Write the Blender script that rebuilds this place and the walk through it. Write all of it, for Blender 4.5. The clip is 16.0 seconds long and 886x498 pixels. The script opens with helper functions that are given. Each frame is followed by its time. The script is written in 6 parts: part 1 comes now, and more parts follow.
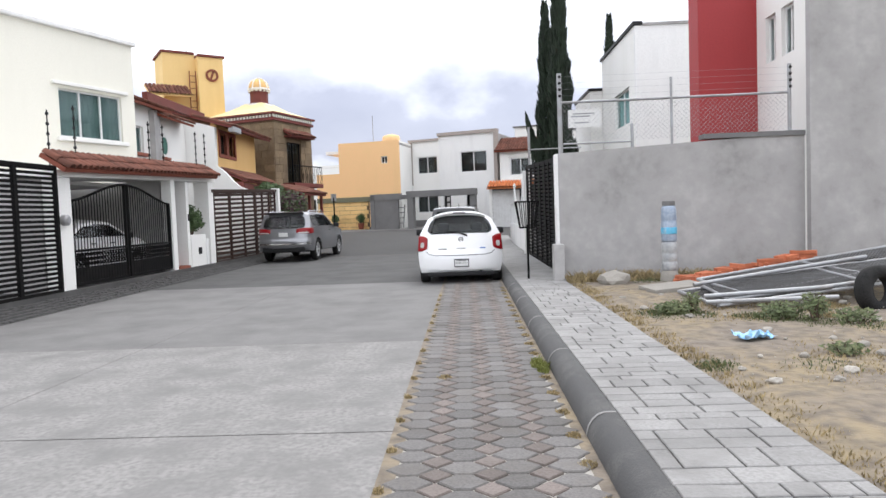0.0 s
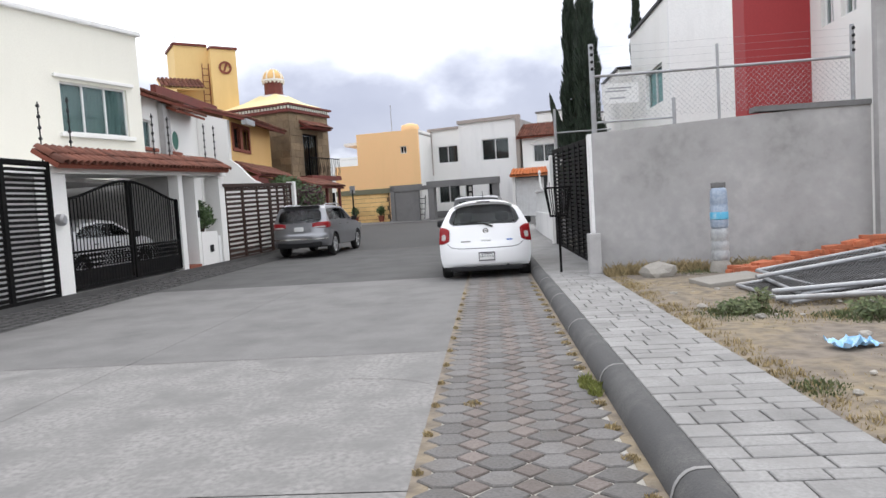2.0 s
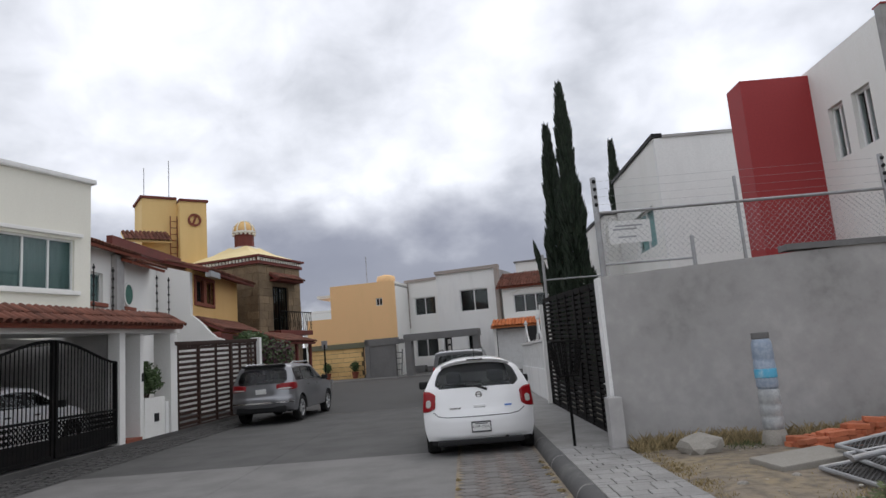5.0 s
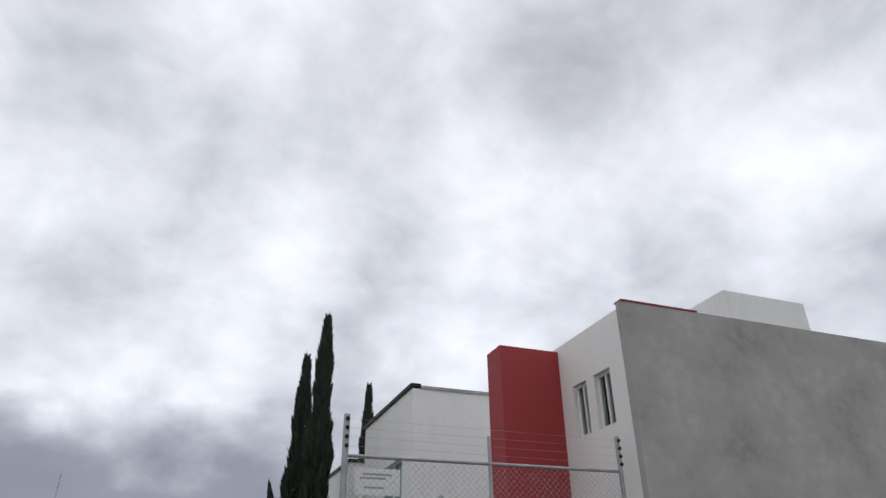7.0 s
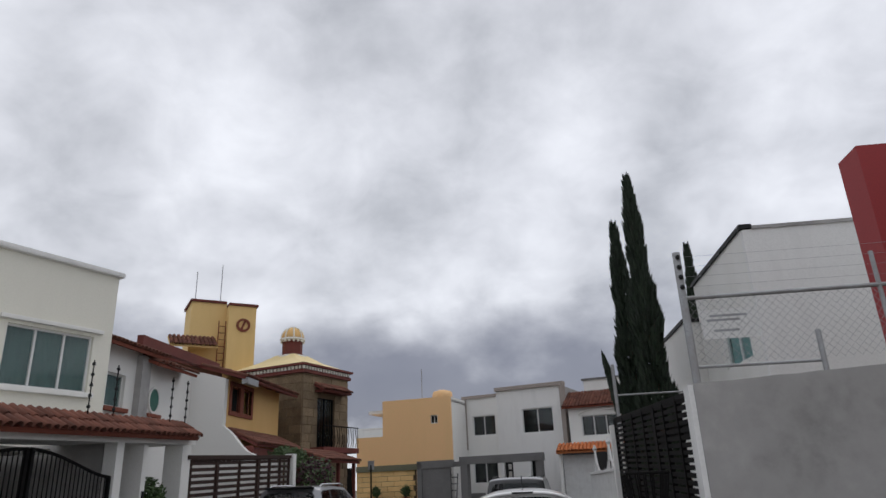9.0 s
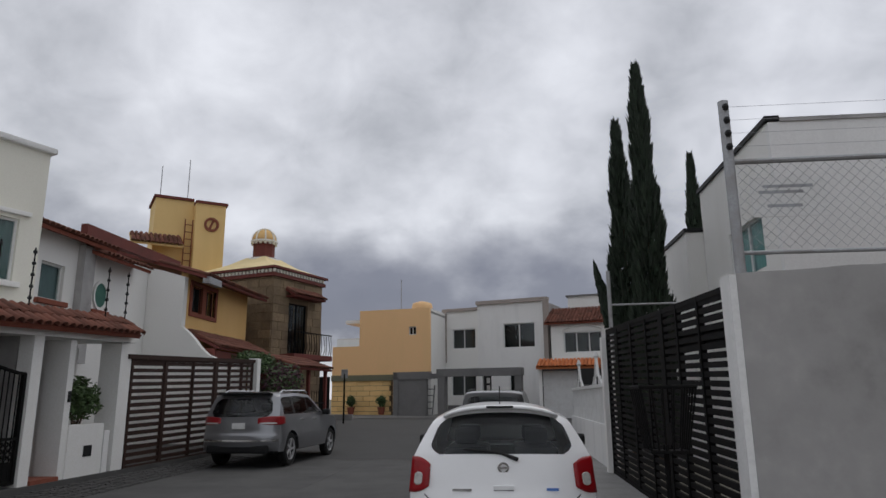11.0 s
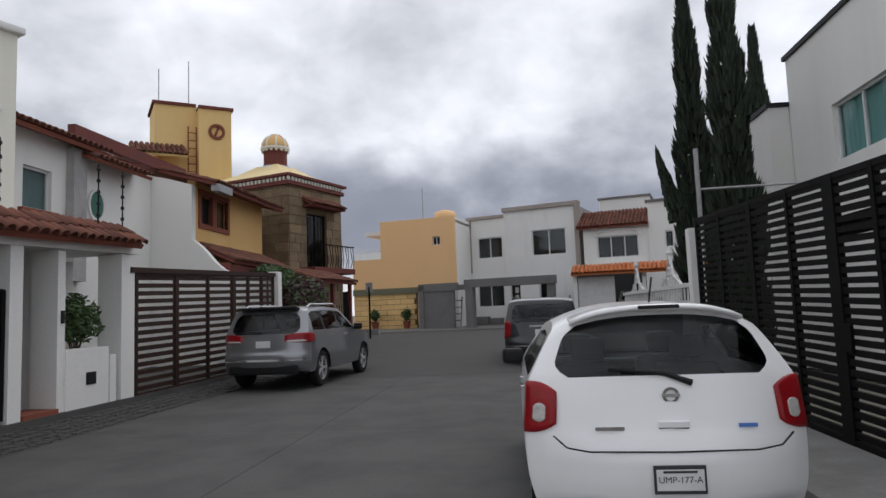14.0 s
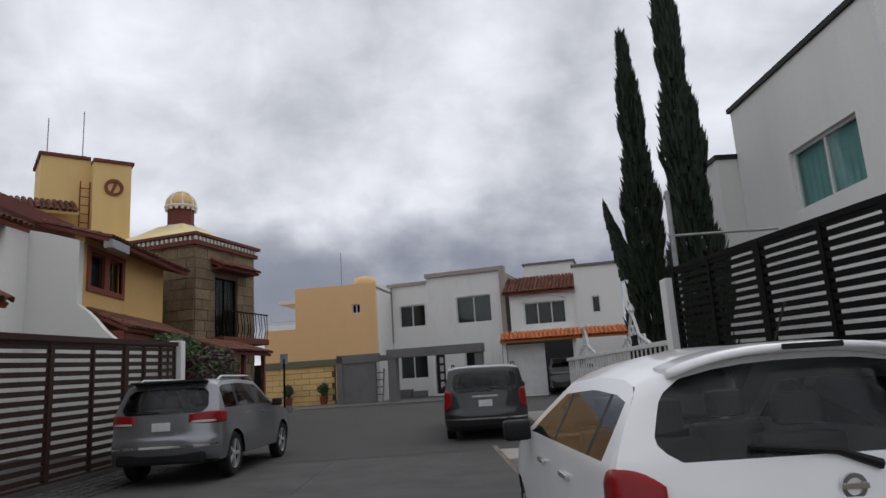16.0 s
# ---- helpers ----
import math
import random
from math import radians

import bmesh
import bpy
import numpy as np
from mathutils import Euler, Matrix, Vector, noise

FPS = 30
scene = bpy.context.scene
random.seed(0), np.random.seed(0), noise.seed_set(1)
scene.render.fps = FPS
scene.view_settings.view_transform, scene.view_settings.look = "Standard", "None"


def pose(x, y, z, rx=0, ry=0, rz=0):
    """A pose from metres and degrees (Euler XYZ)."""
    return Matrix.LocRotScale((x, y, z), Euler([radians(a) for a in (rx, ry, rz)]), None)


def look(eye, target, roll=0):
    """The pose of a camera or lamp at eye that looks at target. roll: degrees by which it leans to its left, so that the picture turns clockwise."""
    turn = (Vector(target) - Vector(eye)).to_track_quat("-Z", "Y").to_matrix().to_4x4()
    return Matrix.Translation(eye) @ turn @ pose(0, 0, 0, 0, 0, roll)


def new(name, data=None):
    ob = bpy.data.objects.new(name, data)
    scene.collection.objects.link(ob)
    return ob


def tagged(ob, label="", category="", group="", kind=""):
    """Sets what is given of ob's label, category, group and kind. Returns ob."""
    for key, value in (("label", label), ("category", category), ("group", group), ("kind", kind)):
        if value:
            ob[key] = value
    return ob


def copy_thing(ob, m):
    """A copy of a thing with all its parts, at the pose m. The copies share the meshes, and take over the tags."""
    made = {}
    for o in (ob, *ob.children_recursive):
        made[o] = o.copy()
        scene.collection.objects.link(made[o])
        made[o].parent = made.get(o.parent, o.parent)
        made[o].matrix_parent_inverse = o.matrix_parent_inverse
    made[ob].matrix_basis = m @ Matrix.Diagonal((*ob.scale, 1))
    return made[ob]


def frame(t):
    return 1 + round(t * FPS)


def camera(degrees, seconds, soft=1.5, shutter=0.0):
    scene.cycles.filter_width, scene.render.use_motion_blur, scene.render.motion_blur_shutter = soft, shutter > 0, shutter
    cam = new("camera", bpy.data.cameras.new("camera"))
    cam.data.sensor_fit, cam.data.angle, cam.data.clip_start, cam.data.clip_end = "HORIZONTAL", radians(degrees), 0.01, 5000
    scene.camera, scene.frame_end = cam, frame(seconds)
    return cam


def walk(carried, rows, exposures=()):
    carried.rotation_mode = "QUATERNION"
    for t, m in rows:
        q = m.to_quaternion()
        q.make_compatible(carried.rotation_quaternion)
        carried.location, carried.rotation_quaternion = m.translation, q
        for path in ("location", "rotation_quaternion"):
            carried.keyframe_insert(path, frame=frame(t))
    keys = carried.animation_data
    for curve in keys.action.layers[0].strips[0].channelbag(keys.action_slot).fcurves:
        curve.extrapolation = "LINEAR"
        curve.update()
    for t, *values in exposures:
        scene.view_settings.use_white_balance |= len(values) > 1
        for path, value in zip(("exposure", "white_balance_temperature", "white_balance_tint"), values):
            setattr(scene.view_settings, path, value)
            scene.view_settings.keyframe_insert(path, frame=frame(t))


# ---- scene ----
cam = camera(67.3, 16.0)
PATH = [
    (0, (1.988, 0.813, 1.434), (1.915, 2.809, 1.334), -2.1),
    (0.5, (2.001, 1.046, 1.435), (1.892, 3.042, 1.376), -0.1),
    (1, (1.899, 1.406, 1.423), (1.824, 3.403, 1.388), -3.3),
    (1.5, (1.959, 1.556, 1.43), (1.897, 3.551, 1.308), -3.0),
    (2, (1.934, 1.938, 1.422), (1.792, 3.928, 1.297), -3.5),
    (2.5, (1.875, 2.266, 1.404), (1.77, 4.26, 1.308), -4.9),
    (3, (1.809, 2.441, 1.38), (1.593, 4.426, 1.278), -6.0),
    (5.5, (1.676, 4.172, 1.566), (1.734, 6.089, 2.133), -2.5),
    (6, (1.688, 4.392, 1.563), (1.826, 6.215, 2.372), 1.4),
    (6.5, (1.736, 4.544, 1.644), (2.167, 6.283, 2.533), 0.3),
    (7, (1.846, 4.753, 1.65), (2.473, 6.392, 2.609), -0.7),
    (7.5, (1.852, 5.019, 1.623), (2.274, 6.725, 2.577), -1.3),
    (8, (1.951, 5.243, 1.605), (2.137, 7.036, 2.47), -0.8),
    (8.5, (1.956, 5.58, 1.569), (2.081, 7.425, 2.328), -3.0),
    (9, (1.958, 6.082, 1.588), (1.75, 7.954, 2.261), -2.4),
    (9.5, (1.972, 6.562, 1.58), (1.735, 8.443, 2.217), -2.2),
    (12, (1.76, 8.745, 1.546), (1.61, 10.708, 1.9), 0.6),
    (12.5, (1.378, 8.846, 1.476), (1.211, 10.806, 1.833), -0.4),
    (13, (1.223, 9.425, 1.495), (0.991, 11.385, 1.814), -1.5),
    (13.5, (1.134, 9.954, 1.473), (1.065, 11.941, 1.694), -2.2),
    (14, (0.956, 10.352, 1.5), (0.732, 12.331, 1.689), -2.2),
    (14.5, (0.841, 10.793, 1.519), (0.773, 12.769, 1.818), -3.3),
    (15, (0.721, 11.272, 1.533), (0.685, 13.239, 1.893), -2.2),
    (15.5, (0.538, 11.664, 1.529), (0.569, 13.629, 1.901), -2.1),
    (16, (0.241, 12.022, 1.423), (0.296, 13.982, 1.815), -3.6),
]
walk(cam, [(t, look(eye, target, roll)) for t, eye, target, roll in PATH],
     [(0, 0.72), (1.5, 0.6), (3.2, 0.4), (5.3, -0.42), (7, -0.5), (8, -0.52), (9, -0.7), (9.7, -0.74), (12, -0.92), (13.5, -0.88), (14, -0.5), (14.5, -0.18), (15, -0.42), (15.5, -0.62), (16, -0.7)])

# ---- sky and sun: a bright overcast with a darker bank low ahead ----
world = bpy.data.worlds.new("overcast_sky")
scene.world = world
world.use_nodes = True
wn, wl = world.node_tree.nodes, world.node_tree.links
wn.clear()


def wnode(kind, **props):
    n = wn.new(kind)
    for k, v in props.items():
        n.inputs[k.replace("_", " ")].default_value = v
    return n


def wmath(op, a, b=None):
    n = wn.new("ShaderNodeMath")
    n.operation = op
    for i, v in enumerate((a, b)):
        if v is None:
            continue
        if isinstance(v, (int, float)):
            n.inputs[i].default_value = v
        else:
            wl.new(v, n.inputs[i])
    return n.outputs[0]


def wramp(src, stops):
    n = wn.new("ShaderNodeValToRGB")
    wl.new(src, n.inputs[0])
    while len(n.color_ramp.elements) < len(stops):
        n.color_ramp.elements.new(0.5)
    for e, (p, c) in zip(n.color_ramp.elements, stops):
        e.position, e.color = p, (*c, 1)
    return n.outputs[0]


sky = wn.new("ShaderNodeTexSky")
sky.sky_type, sky.sun_disc = "NISHITA", False
sky.sun_elevation, sky.sun_rotation = radians(63), radians(39)
tc = wn.new("ShaderNodeTexCoord")
sep = wn.new("ShaderNodeSeparateXYZ")
wl.new(tc.outputs["Generated"], sep.inputs[0])
low = wmath("ADD", wmath("MAXIMUM", sep.outputs[2], 0.0), 0.55)
com = wn.new("ShaderNodeCombineXYZ")
wl.new(wmath("DIVIDE", sep.outputs[0], low), com.inputs[0])
wl.new(wmath("DIVIDE", sep.outputs[1], low), com.inputs[1])
big = wnode("ShaderNodeTexNoise", Scale=3.3, Detail=8.0, Roughness=0.5, Distortion=0.0)
wl.new(com.outputs[0], big.inputs["Vector"])
veil = wnode("ShaderNodeTexNoise", Scale=1.5, Detail=3.0, Roughness=0.5)
wl.new(com.outputs[0], veil.inputs["Vector"])
puff = wnode("ShaderNodeTexNoise", Scale=7.5, Detail=7.0, Roughness=0.55, Distortion=0.4)
wl.new(com.outputs[0], puff.inputs["Vector"])
cover = wmath("ADD", wmath("MULTIPLY", big.outputs["Fac"], 0.5),
              wmath("ADD", wmath("MULTIPLY", veil.outputs["Fac"], 0.28), wmath("MULTIPLY", puff.outputs["Fac"], 0.22)))
cover = wmath("SUBTRACT", cover, wmath("MULTIPLY", sep.outputs[0], 0.03))
clouds = wramp(cover, [(0.36, (0.56, 0.575, 0.63)), (0.43, (0.77, 0.79, 0.85)), (0.51, (1.03, 1.05, 1.125)), (0.61, (1.33, 1.355, 1.44))])
# the darker blue-grey bank over the end of the street
bank_h = wramp(wmath("ADD", sep.outputs[2], wmath("MULTIPLY", wmath("SUBTRACT", big.outputs["Fac"], 0.5), 0.25)),
               [(0.04, (0.0, 0.0, 0.0)), (0.09, (0.95, 0.95, 0.95)), (0.16, (0.9, 0.9, 0.9)), (0.27, (0, 0, 0))])
side = wramp(wmath("ADD", wmath("MULTIPLY", sep.outputs[1], 0.5), 0.5), [(0.55, (0, 0, 0)), (0.95, (1, 1, 1))])
bank = wmath("MULTIPLY", bank_h, side)
mix1 = wn.new("ShaderNodeMixRGB")
wl.new(bank, mix1.inputs[0])
wl.new(clouds, mix1.inputs[1])
mix1.inputs[2].default_value = (0.285, 0.292, 0.37, 1)
thin = wn.new("ShaderNodeMixRGB")
thin.blend_type = "ADD"
thin.inputs[0].default_value = 0.015
wl.new(mix1.outputs[0], thin.inputs[1])
wl.new(sky.outputs[0], thin.inputs[2])
bg = wnode("ShaderNodeBackground", Strength=1.06)
wl.new(thin.outputs[0], bg.inputs[0])
wout = wn.new("ShaderNodeOutputWorld")
wl.new(bg.outputs[0], wout.inputs[0])

sun_data = bpy.data.lights.new("sun", "SUN")
sun_data.energy, sun_data.angle, sun_data.color = 0.9, radians(35), (1, 0.97, 0.93)
sun = new("sun", sun_data)
sun.matrix_world = look((18, 30, 40), (5, 14, 0))


# ---- materials ----
def mat(name, color, rough=0.8, metal=0.0, grain=None, stain=None, scale=3.0, fine=60.0, bump=0.15, vary=0.0, streak=False,
        stain_pos=(0.45, 0.75), coat=0.0, bump_dist=0.01, spec=0.5):
    """A procedural surface: base colour, fine grain, larger stains, relief; vary: spread between pieces."""
    m = bpy.data.materials.new(name)
    m.use_nodes = True
    nt = m.node_tree
    n, l = nt.nodes, nt.links
    b = n["Principled BSDF"]
    b.inputs["Roughness"].default_value, b.inputs["Metallic"].default_value = rough, metal
    b.inputs["Specular IOR Level"].default_value = spec
    b.inputs["Coat Weight"].default_value = coat
    b.inputs["Coat Roughness"].default_value = 0.05
    co = n.new("ShaderNodeTexCoord")
    geo = n.new("ShaderNodeNewGeometry")
    pos = geo.outputs["Position"]
    if streak:
        mp = n.new("ShaderNodeMapping")
        mp.inputs["Scale"].default_value = (1, 1, 0.18)
        l.new(pos, mp.inputs[0])
        pos_s = mp.outputs[0]
    else:
        pos_s = pos
    base = n.new("ShaderNodeRGB")
    base.outputs[0].default_value = (*color, 1)
    out = base.outputs[0]

    def blend(fac, col, src):
        x = n.new("ShaderNodeMixRGB")
        l.new(fac, x.inputs[0])
        l.new(src, x.inputs[1])
        x.inputs[2].default_value = (*col, 1)
        return x.outputs[0]

    if stain is not None:
        t = n.new("ShaderNodeTexNoise")
        t.inputs["Scale"].default_value, t.inputs["Detail"].default_value, t.inputs["Roughness"].default_value = scale, 6, 0.62
        l.new(pos_s, t.inputs["Vector"])
        r = n.new("ShaderNodeValToRGB")
        r.color_ramp.elements[0].position, r.color_ramp.elements[1].position = stain_pos
        l.new(t.outputs["Fac"], r.inputs[0])
        out = blend(r.outputs[0], stain, out)
    f = n.new("ShaderNodeTexNoise")
    f.inputs["Scale"].default_value, f.inputs["Detail"].default_value = fine, 4
    l.new(pos, f.inputs["Vector"])
    if grain is not None:
        r = n.new("ShaderNodeValToRGB")
        r.color_ramp.elements[0].position, r.color_ramp.elements[1].position = 0.4, 0.7
        l.new(f.outputs["Fac"], r.inputs[0])
        out = blend(r.outputs[0], grain, out)
    if vary:
        oi = n.new("ShaderNodeObjectInfo")
        add = n.new("ShaderNodeMath")
        l.new(oi.outputs["Random"], add.inputs[0])
        l.new(geo.outputs["Random Per Island"], add.inputs[1])
        fr = n.new("ShaderNodeMath")
        fr.operation = "FRACT"
        l.new(add.outputs[0], fr.inputs[0])
        mr = n.new("ShaderNodeMapRange")
        mr.inputs["To Min"].default_value, mr.inputs["To Max"].default_value = 1 - vary, 1 + vary
        l.new(fr.outputs[0], mr.inputs[0])
        hs = n.new("ShaderNodeHueSaturation")
        l.new(mr.outputs[0], hs.inputs["Value"])
        l.new(out, hs.inputs["Color"])
        out = hs.outputs[0]
    l.new(out, b.inputs["Base Color"])
    if bump:
        bp = n.new("ShaderNodeBump")
        bp.inputs["Strength"].default_value, bp.inputs["Distance"].default_value = bump, bump_dist
        l.new(f.outputs["Fac"], bp.inputs["Height"])
        l.new(bp.outputs[0], b.inputs["Normal"])
    return m


def glass(name, tint, gloss=0.12, ior=1.5):
    """Window glass: lets tinted light through and mirrors the sky."""
    m = bpy.data.materials.new(name)
    m.use_nodes = True
    n, l = m.node_tree.nodes, m.node_tree.links
    n.clear()
    o, x = n.new("ShaderNodeOutputMaterial"), n.new("ShaderNodeMixShader")
    tr, gl, fr = n.new("ShaderNodeBsdfTransparent"), n.new("ShaderNodeBsdfGlossy"), n.new("ShaderNodeFresnel")
    tr.inputs[0].default_value = (*tint, 1)
    gl.inputs["Roughness"].default_value = 0.03
    fr.inputs[0].default_value = ior
    ad = n.new("ShaderNodeMath")
    ad.inputs[1].default_value = gloss
    l.new(fr.outputs[0], ad.inputs[0])
    l.new(ad.outputs[0], x.inputs[0])
    l.new(tr.outputs[0], x.inputs[1])
    l.new(gl.outputs[0], x.inputs[2])
    l.new(x.outputs[0], o.inputs[0])
    return m


M = dict(
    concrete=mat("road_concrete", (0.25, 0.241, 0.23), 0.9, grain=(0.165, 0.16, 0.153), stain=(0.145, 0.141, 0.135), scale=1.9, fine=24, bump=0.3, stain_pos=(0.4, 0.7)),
    asphalt=mat("worn_paving", (0.05, 0.0485, 0.047), 0.9, grain=(0.068, 0.066, 0.064), stain=(0.038, 0.037, 0.036), scale=0.55, fine=30, bump=0.4),
    paver=mat("grey_paver", (0.16, 0.152, 0.146), 0.92, grain=(0.11, 0.105, 0.1), stain=(0.13, 0.115, 0.1), scale=2.4, fine=60, vary=0.2, bump=0.5),
    pinkpaver=mat("rosy_paver", (0.175, 0.148, 0.134), 0.92, grain=(0.125, 0.104, 0.093), stain=(0.13, 0.113, 0.1), scale=2.4, fine=60, vary=0.22, bump=0.5),
    # two darker concretes; on the road slabs they carry a drop in exposure
    darkconcrete=mat("dark_concrete", (0.085, 0.083, 0.08), 0.9, grain=(0.066, 0.064, 0.062), stain=(0.042, 0.041, 0.04), scale=1.1, fine=40, stain_pos=(0.4, 0.7)),
    midconcrete=mat("mid_concrete", (0.18, 0.175, 0.168), 0.9, grain=(0.145, 0.141, 0.136), stain=(0.105, 0.102, 0.098), scale=1.3, fine=40, stain_pos=(0.4, 0.7)),
    netting=mat("weathered_netting", (0.12, 0.12, 0.122), 0.7, 0.2, grain=(0.09, 0.088, 0.085), stain=(0.07, 0.06, 0.055), scale=5),
    joint=mat("sandy_joint", (0.40, 0.38, 0.345), 0.95, grain=(0.31, 0.295, 0.26), stain=(0.27, 0.24, 0.19), scale=2.5, fine=90),
    slab=mat("stamped_concrete", (0.285, 0.279, 0.27), 0.9, grain=(0.22, 0.214, 0.206), stain=(0.185, 0.18, 0.172), scale=2.2, fine=45, vary=0.1, bump=0.5, stain_pos=(0.42, 0.68)),
    slabjoint=mat("pavement_joint", (0.15, 0.145, 0.135), 0.95, grain=(0.1, 0.095, 0.09), stain=(0.2, 0.19, 0.16), scale=3),
    kerb=mat("dark_kerb", (0.068, 0.066, 0.065), 0.8, grain=(0.06, 0.06, 0.06), stain=(0.15, 0.145, 0.135), scale=2.6, fine=80, bump=0.3, stain_pos=(0.5, 0.8)),
    dirt=mat("dry_dirt", (0.20, 0.168, 0.134), 0.97, grain=(0.12, 0.1, 0.08), stain=(0.25, 0.2, 0.125), scale=0.9, fine=7, bump=1.0, bump_dist=0.04, stain_pos=(0.42, 0.62)),
    ground=mat("far_ground", (0.2, 0.185, 0.15), 0.95, grain=(0.15, 0.14, 0.11), stain=(0.13, 0.14, 0.08), scale=0.1, fine=4),
    white=mat("white_paint", (0.80, 0.79, 0.765), 0.75, grain=(0.75, 0.74, 0.70), stain=(0.70, 0.69, 0.655), scale=0.7, fine=35, streak=True, stain_pos=(0.5, 0.8)),
    oldwhite=mat("weathered_white", (0.78, 0.775, 0.76), 0.8, grain=(0.72, 0.715, 0.70), stain=(0.56, 0.56, 0.55), scale=0.9, fine=30, streak=True, stain_pos=(0.52, 0.78)),
    cream=mat("cream_paint", (0.78, 0.76, 0.67), 0.75, grain=(0.74, 0.72, 0.63), stain=(0.70, 0.68, 0.6), scale=0.6, fine=35, streak=True, stain_pos=(0.5, 0.8)),
    render_grey=mat("cement_render", (0.42, 0.408, 0.398), 0.92, grain=(0.35, 0.341, 0.332), stain=(0.255, 0.248, 0.24), scale=0.9, fine=5, bump=0.35, stain_pos=(0.4, 0.68)),
    taupe=mat("taupe_paint", (0.36, 0.315, 0.285), 0.88, grain=(0.32, 0.28, 0.25), stain=(0.27, 0.235, 0.21), scale=1.2, fine=25),
    portico=mat("raw_cement", (0.19, 0.187, 0.184), 0.92, grain=(0.15, 0.147, 0.144), stain=(0.125, 0.122, 0.12), scale=1.2, fine=25),
    red=mat("red_paint", (0.33, 0.028, 0.03), 0.65, grain=(0.29, 0.025, 0.028), stain=(0.26, 0.024, 0.026), scale=0.8, fine=30, streak=True),
    yellow=mat("yellow_paint", (0.72, 0.46, 0.19), 0.8, grain=(0.68, 0.43, 0.16), stain=(0.62, 0.38, 0.13), scale=0.7, fine=30, streak=True),
    lemon=mat("pale_yellow_paint", (0.80, 0.57, 0.25), 0.8, grain=(0.75, 0.53, 0.22), stain=(0.67, 0.46, 0.18), scale=0.8, fine=30, streak=True),
    butter=mat("butter_paint", (0.80, 0.66, 0.37), 0.8, grain=(0.76, 0.62, 0.33), stain=(0.68, 0.54, 0.27), scale=0.9, fine=30),
    greycurtain=mat("grey_green_curtain", (0.17, 0.235, 0.22), 0.8, grain=(0.14, 0.2, 0.19), stain=(0.1, 0.15, 0.145), scale=3, fine=12),
    peach=mat("peach_paint", (0.86, 0.53, 0.27), 0.8, grain=(0.80, 0.53, 0.26), stain=(0.76, 0.49, 0.24), scale=0.5, fine=25, streak=True),
    stone=mat("brown_stone", (0.24, 0.175, 0.105), 0.92, grain=(0.15, 0.105, 0.062), stain=(0.12, 0.085, 0.055), scale=1.5, fine=20, vary=0.22, bump=0.6),
    stonejoint=mat("stone_mortar", (0.16, 0.11, 0.065), 0.95, stain=(0.11, 0.075, 0.045), scale=3),
    ashlar=mat("yellow_ashlar", (0.80, 0.55, 0.25), 0.88, grain=(0.73, 0.49, 0.21), stain=(0.68, 0.44, 0.18), scale=1.5, fine=25, vary=0.1),
    tile=mat("clay_tile", (0.17, 0.065, 0.042), 0.9, grain=(0.15, 0.055, 0.036), stain=(0.09, 0.045, 0.034), scale=2.5, fine=40, vary=0.28, bump=0.4),
    orange=mat("orange_tile", (0.58, 0.19, 0.06), 0.8, grain=(0.5, 0.15, 0.05), stain=(0.42, 0.13, 0.05), scale=2, fine=40, vary=0.15),
    maroon=mat("maroon_trim", (0.16, 0.035, 0.025), 0.75, grain=(0.13, 0.03, 0.022), stain=(0.1, 0.028, 0.02), scale=2),
    terracotta=mat("terracotta_paint", (0.24, 0.065, 0.036), 0.8, grain=(0.2, 0.055, 0.03), stain=(0.16, 0.045, 0.028), scale=2),
    dark=mat("dark_steel", (0.006, 0.006, 0.0065), 0.7, 0.0, grain=(0.009, 0.0085, 0.008), stain=(0.014, 0.012, 0.011), scale=3, fine=50, bump=0.1, spec=0.08),
    brownsteel=mat("brown_steel", (0.035, 0.018, 0.014), 0.65, 0.0, grain=(0.05, 0.026, 0.019), stain=(0.02, 0.012, 0.01), scale=3, fine=50, bump=0.1, spec=0.2),
    galv=mat("galvanised_steel", (0.38, 0.39, 0.40), 0.5, 0.6, grain=(0.3, 0.3, 0.31), stain=(0.24, 0.22, 0.2), scale=4, fine=60, bump=0.1),
    whitesteel=mat("white_steel", (0.72, 0.72, 0.71), 0.5, 0.0, grain=(0.66, 0.66, 0.65), stain=(0.55, 0.54, 0.52), scale=3),
    alu=mat("window_aluminium", (0.70, 0.70, 0.69), 0.45, 0.0, grain=(0.66, 0.66, 0.65), stain=(0.6, 0.6, 0.59), scale=4, bump=0.03),
    curtain=mat("teal_curtain", (0.31, 0.52, 0.49), 0.8, grain=(0.27, 0.46, 0.44), stain=(0.2, 0.36, 0.355), scale=3, fine=12),
    # near-black colour standing in for the shade of interiors
    room=mat("painted_room_shade", (0.025, 0.025, 0.025), 0.9, grain=(0.03, 0.03, 0.03), stain=(0.02, 0.02, 0.02), scale=1.5),
    brick=mat("red_brick", (0.48, 0.15, 0.07), 0.9, grain=(0.4, 0.12, 0.06), stain=(0.34, 0.12, 0.07), scale=5, fine=50, vary=0.2, bump=0.4),
    rubber=mat("black_rubber", (0.01, 0.01, 0.01), 0.85, spec=0.2, grain=(0.03, 0.03, 0.03), stain=(0.035, 0.033, 0.03), scale=4, fine=80),
    trimblack=mat("black_plastic", (0.011, 0.011, 0.012), 0.55, grain=(0.015, 0.015, 0.015), stain=(0.018, 0.018, 0.018), scale=4, fine=100, bump=0.05, spec=0.25),
    carwhite=mat("white_car_paint", (0.87, 0.87, 0.87), 0.3, stain=(0.83, 0.83, 0.825), scale=1.0, bump=0, coat=0.7),
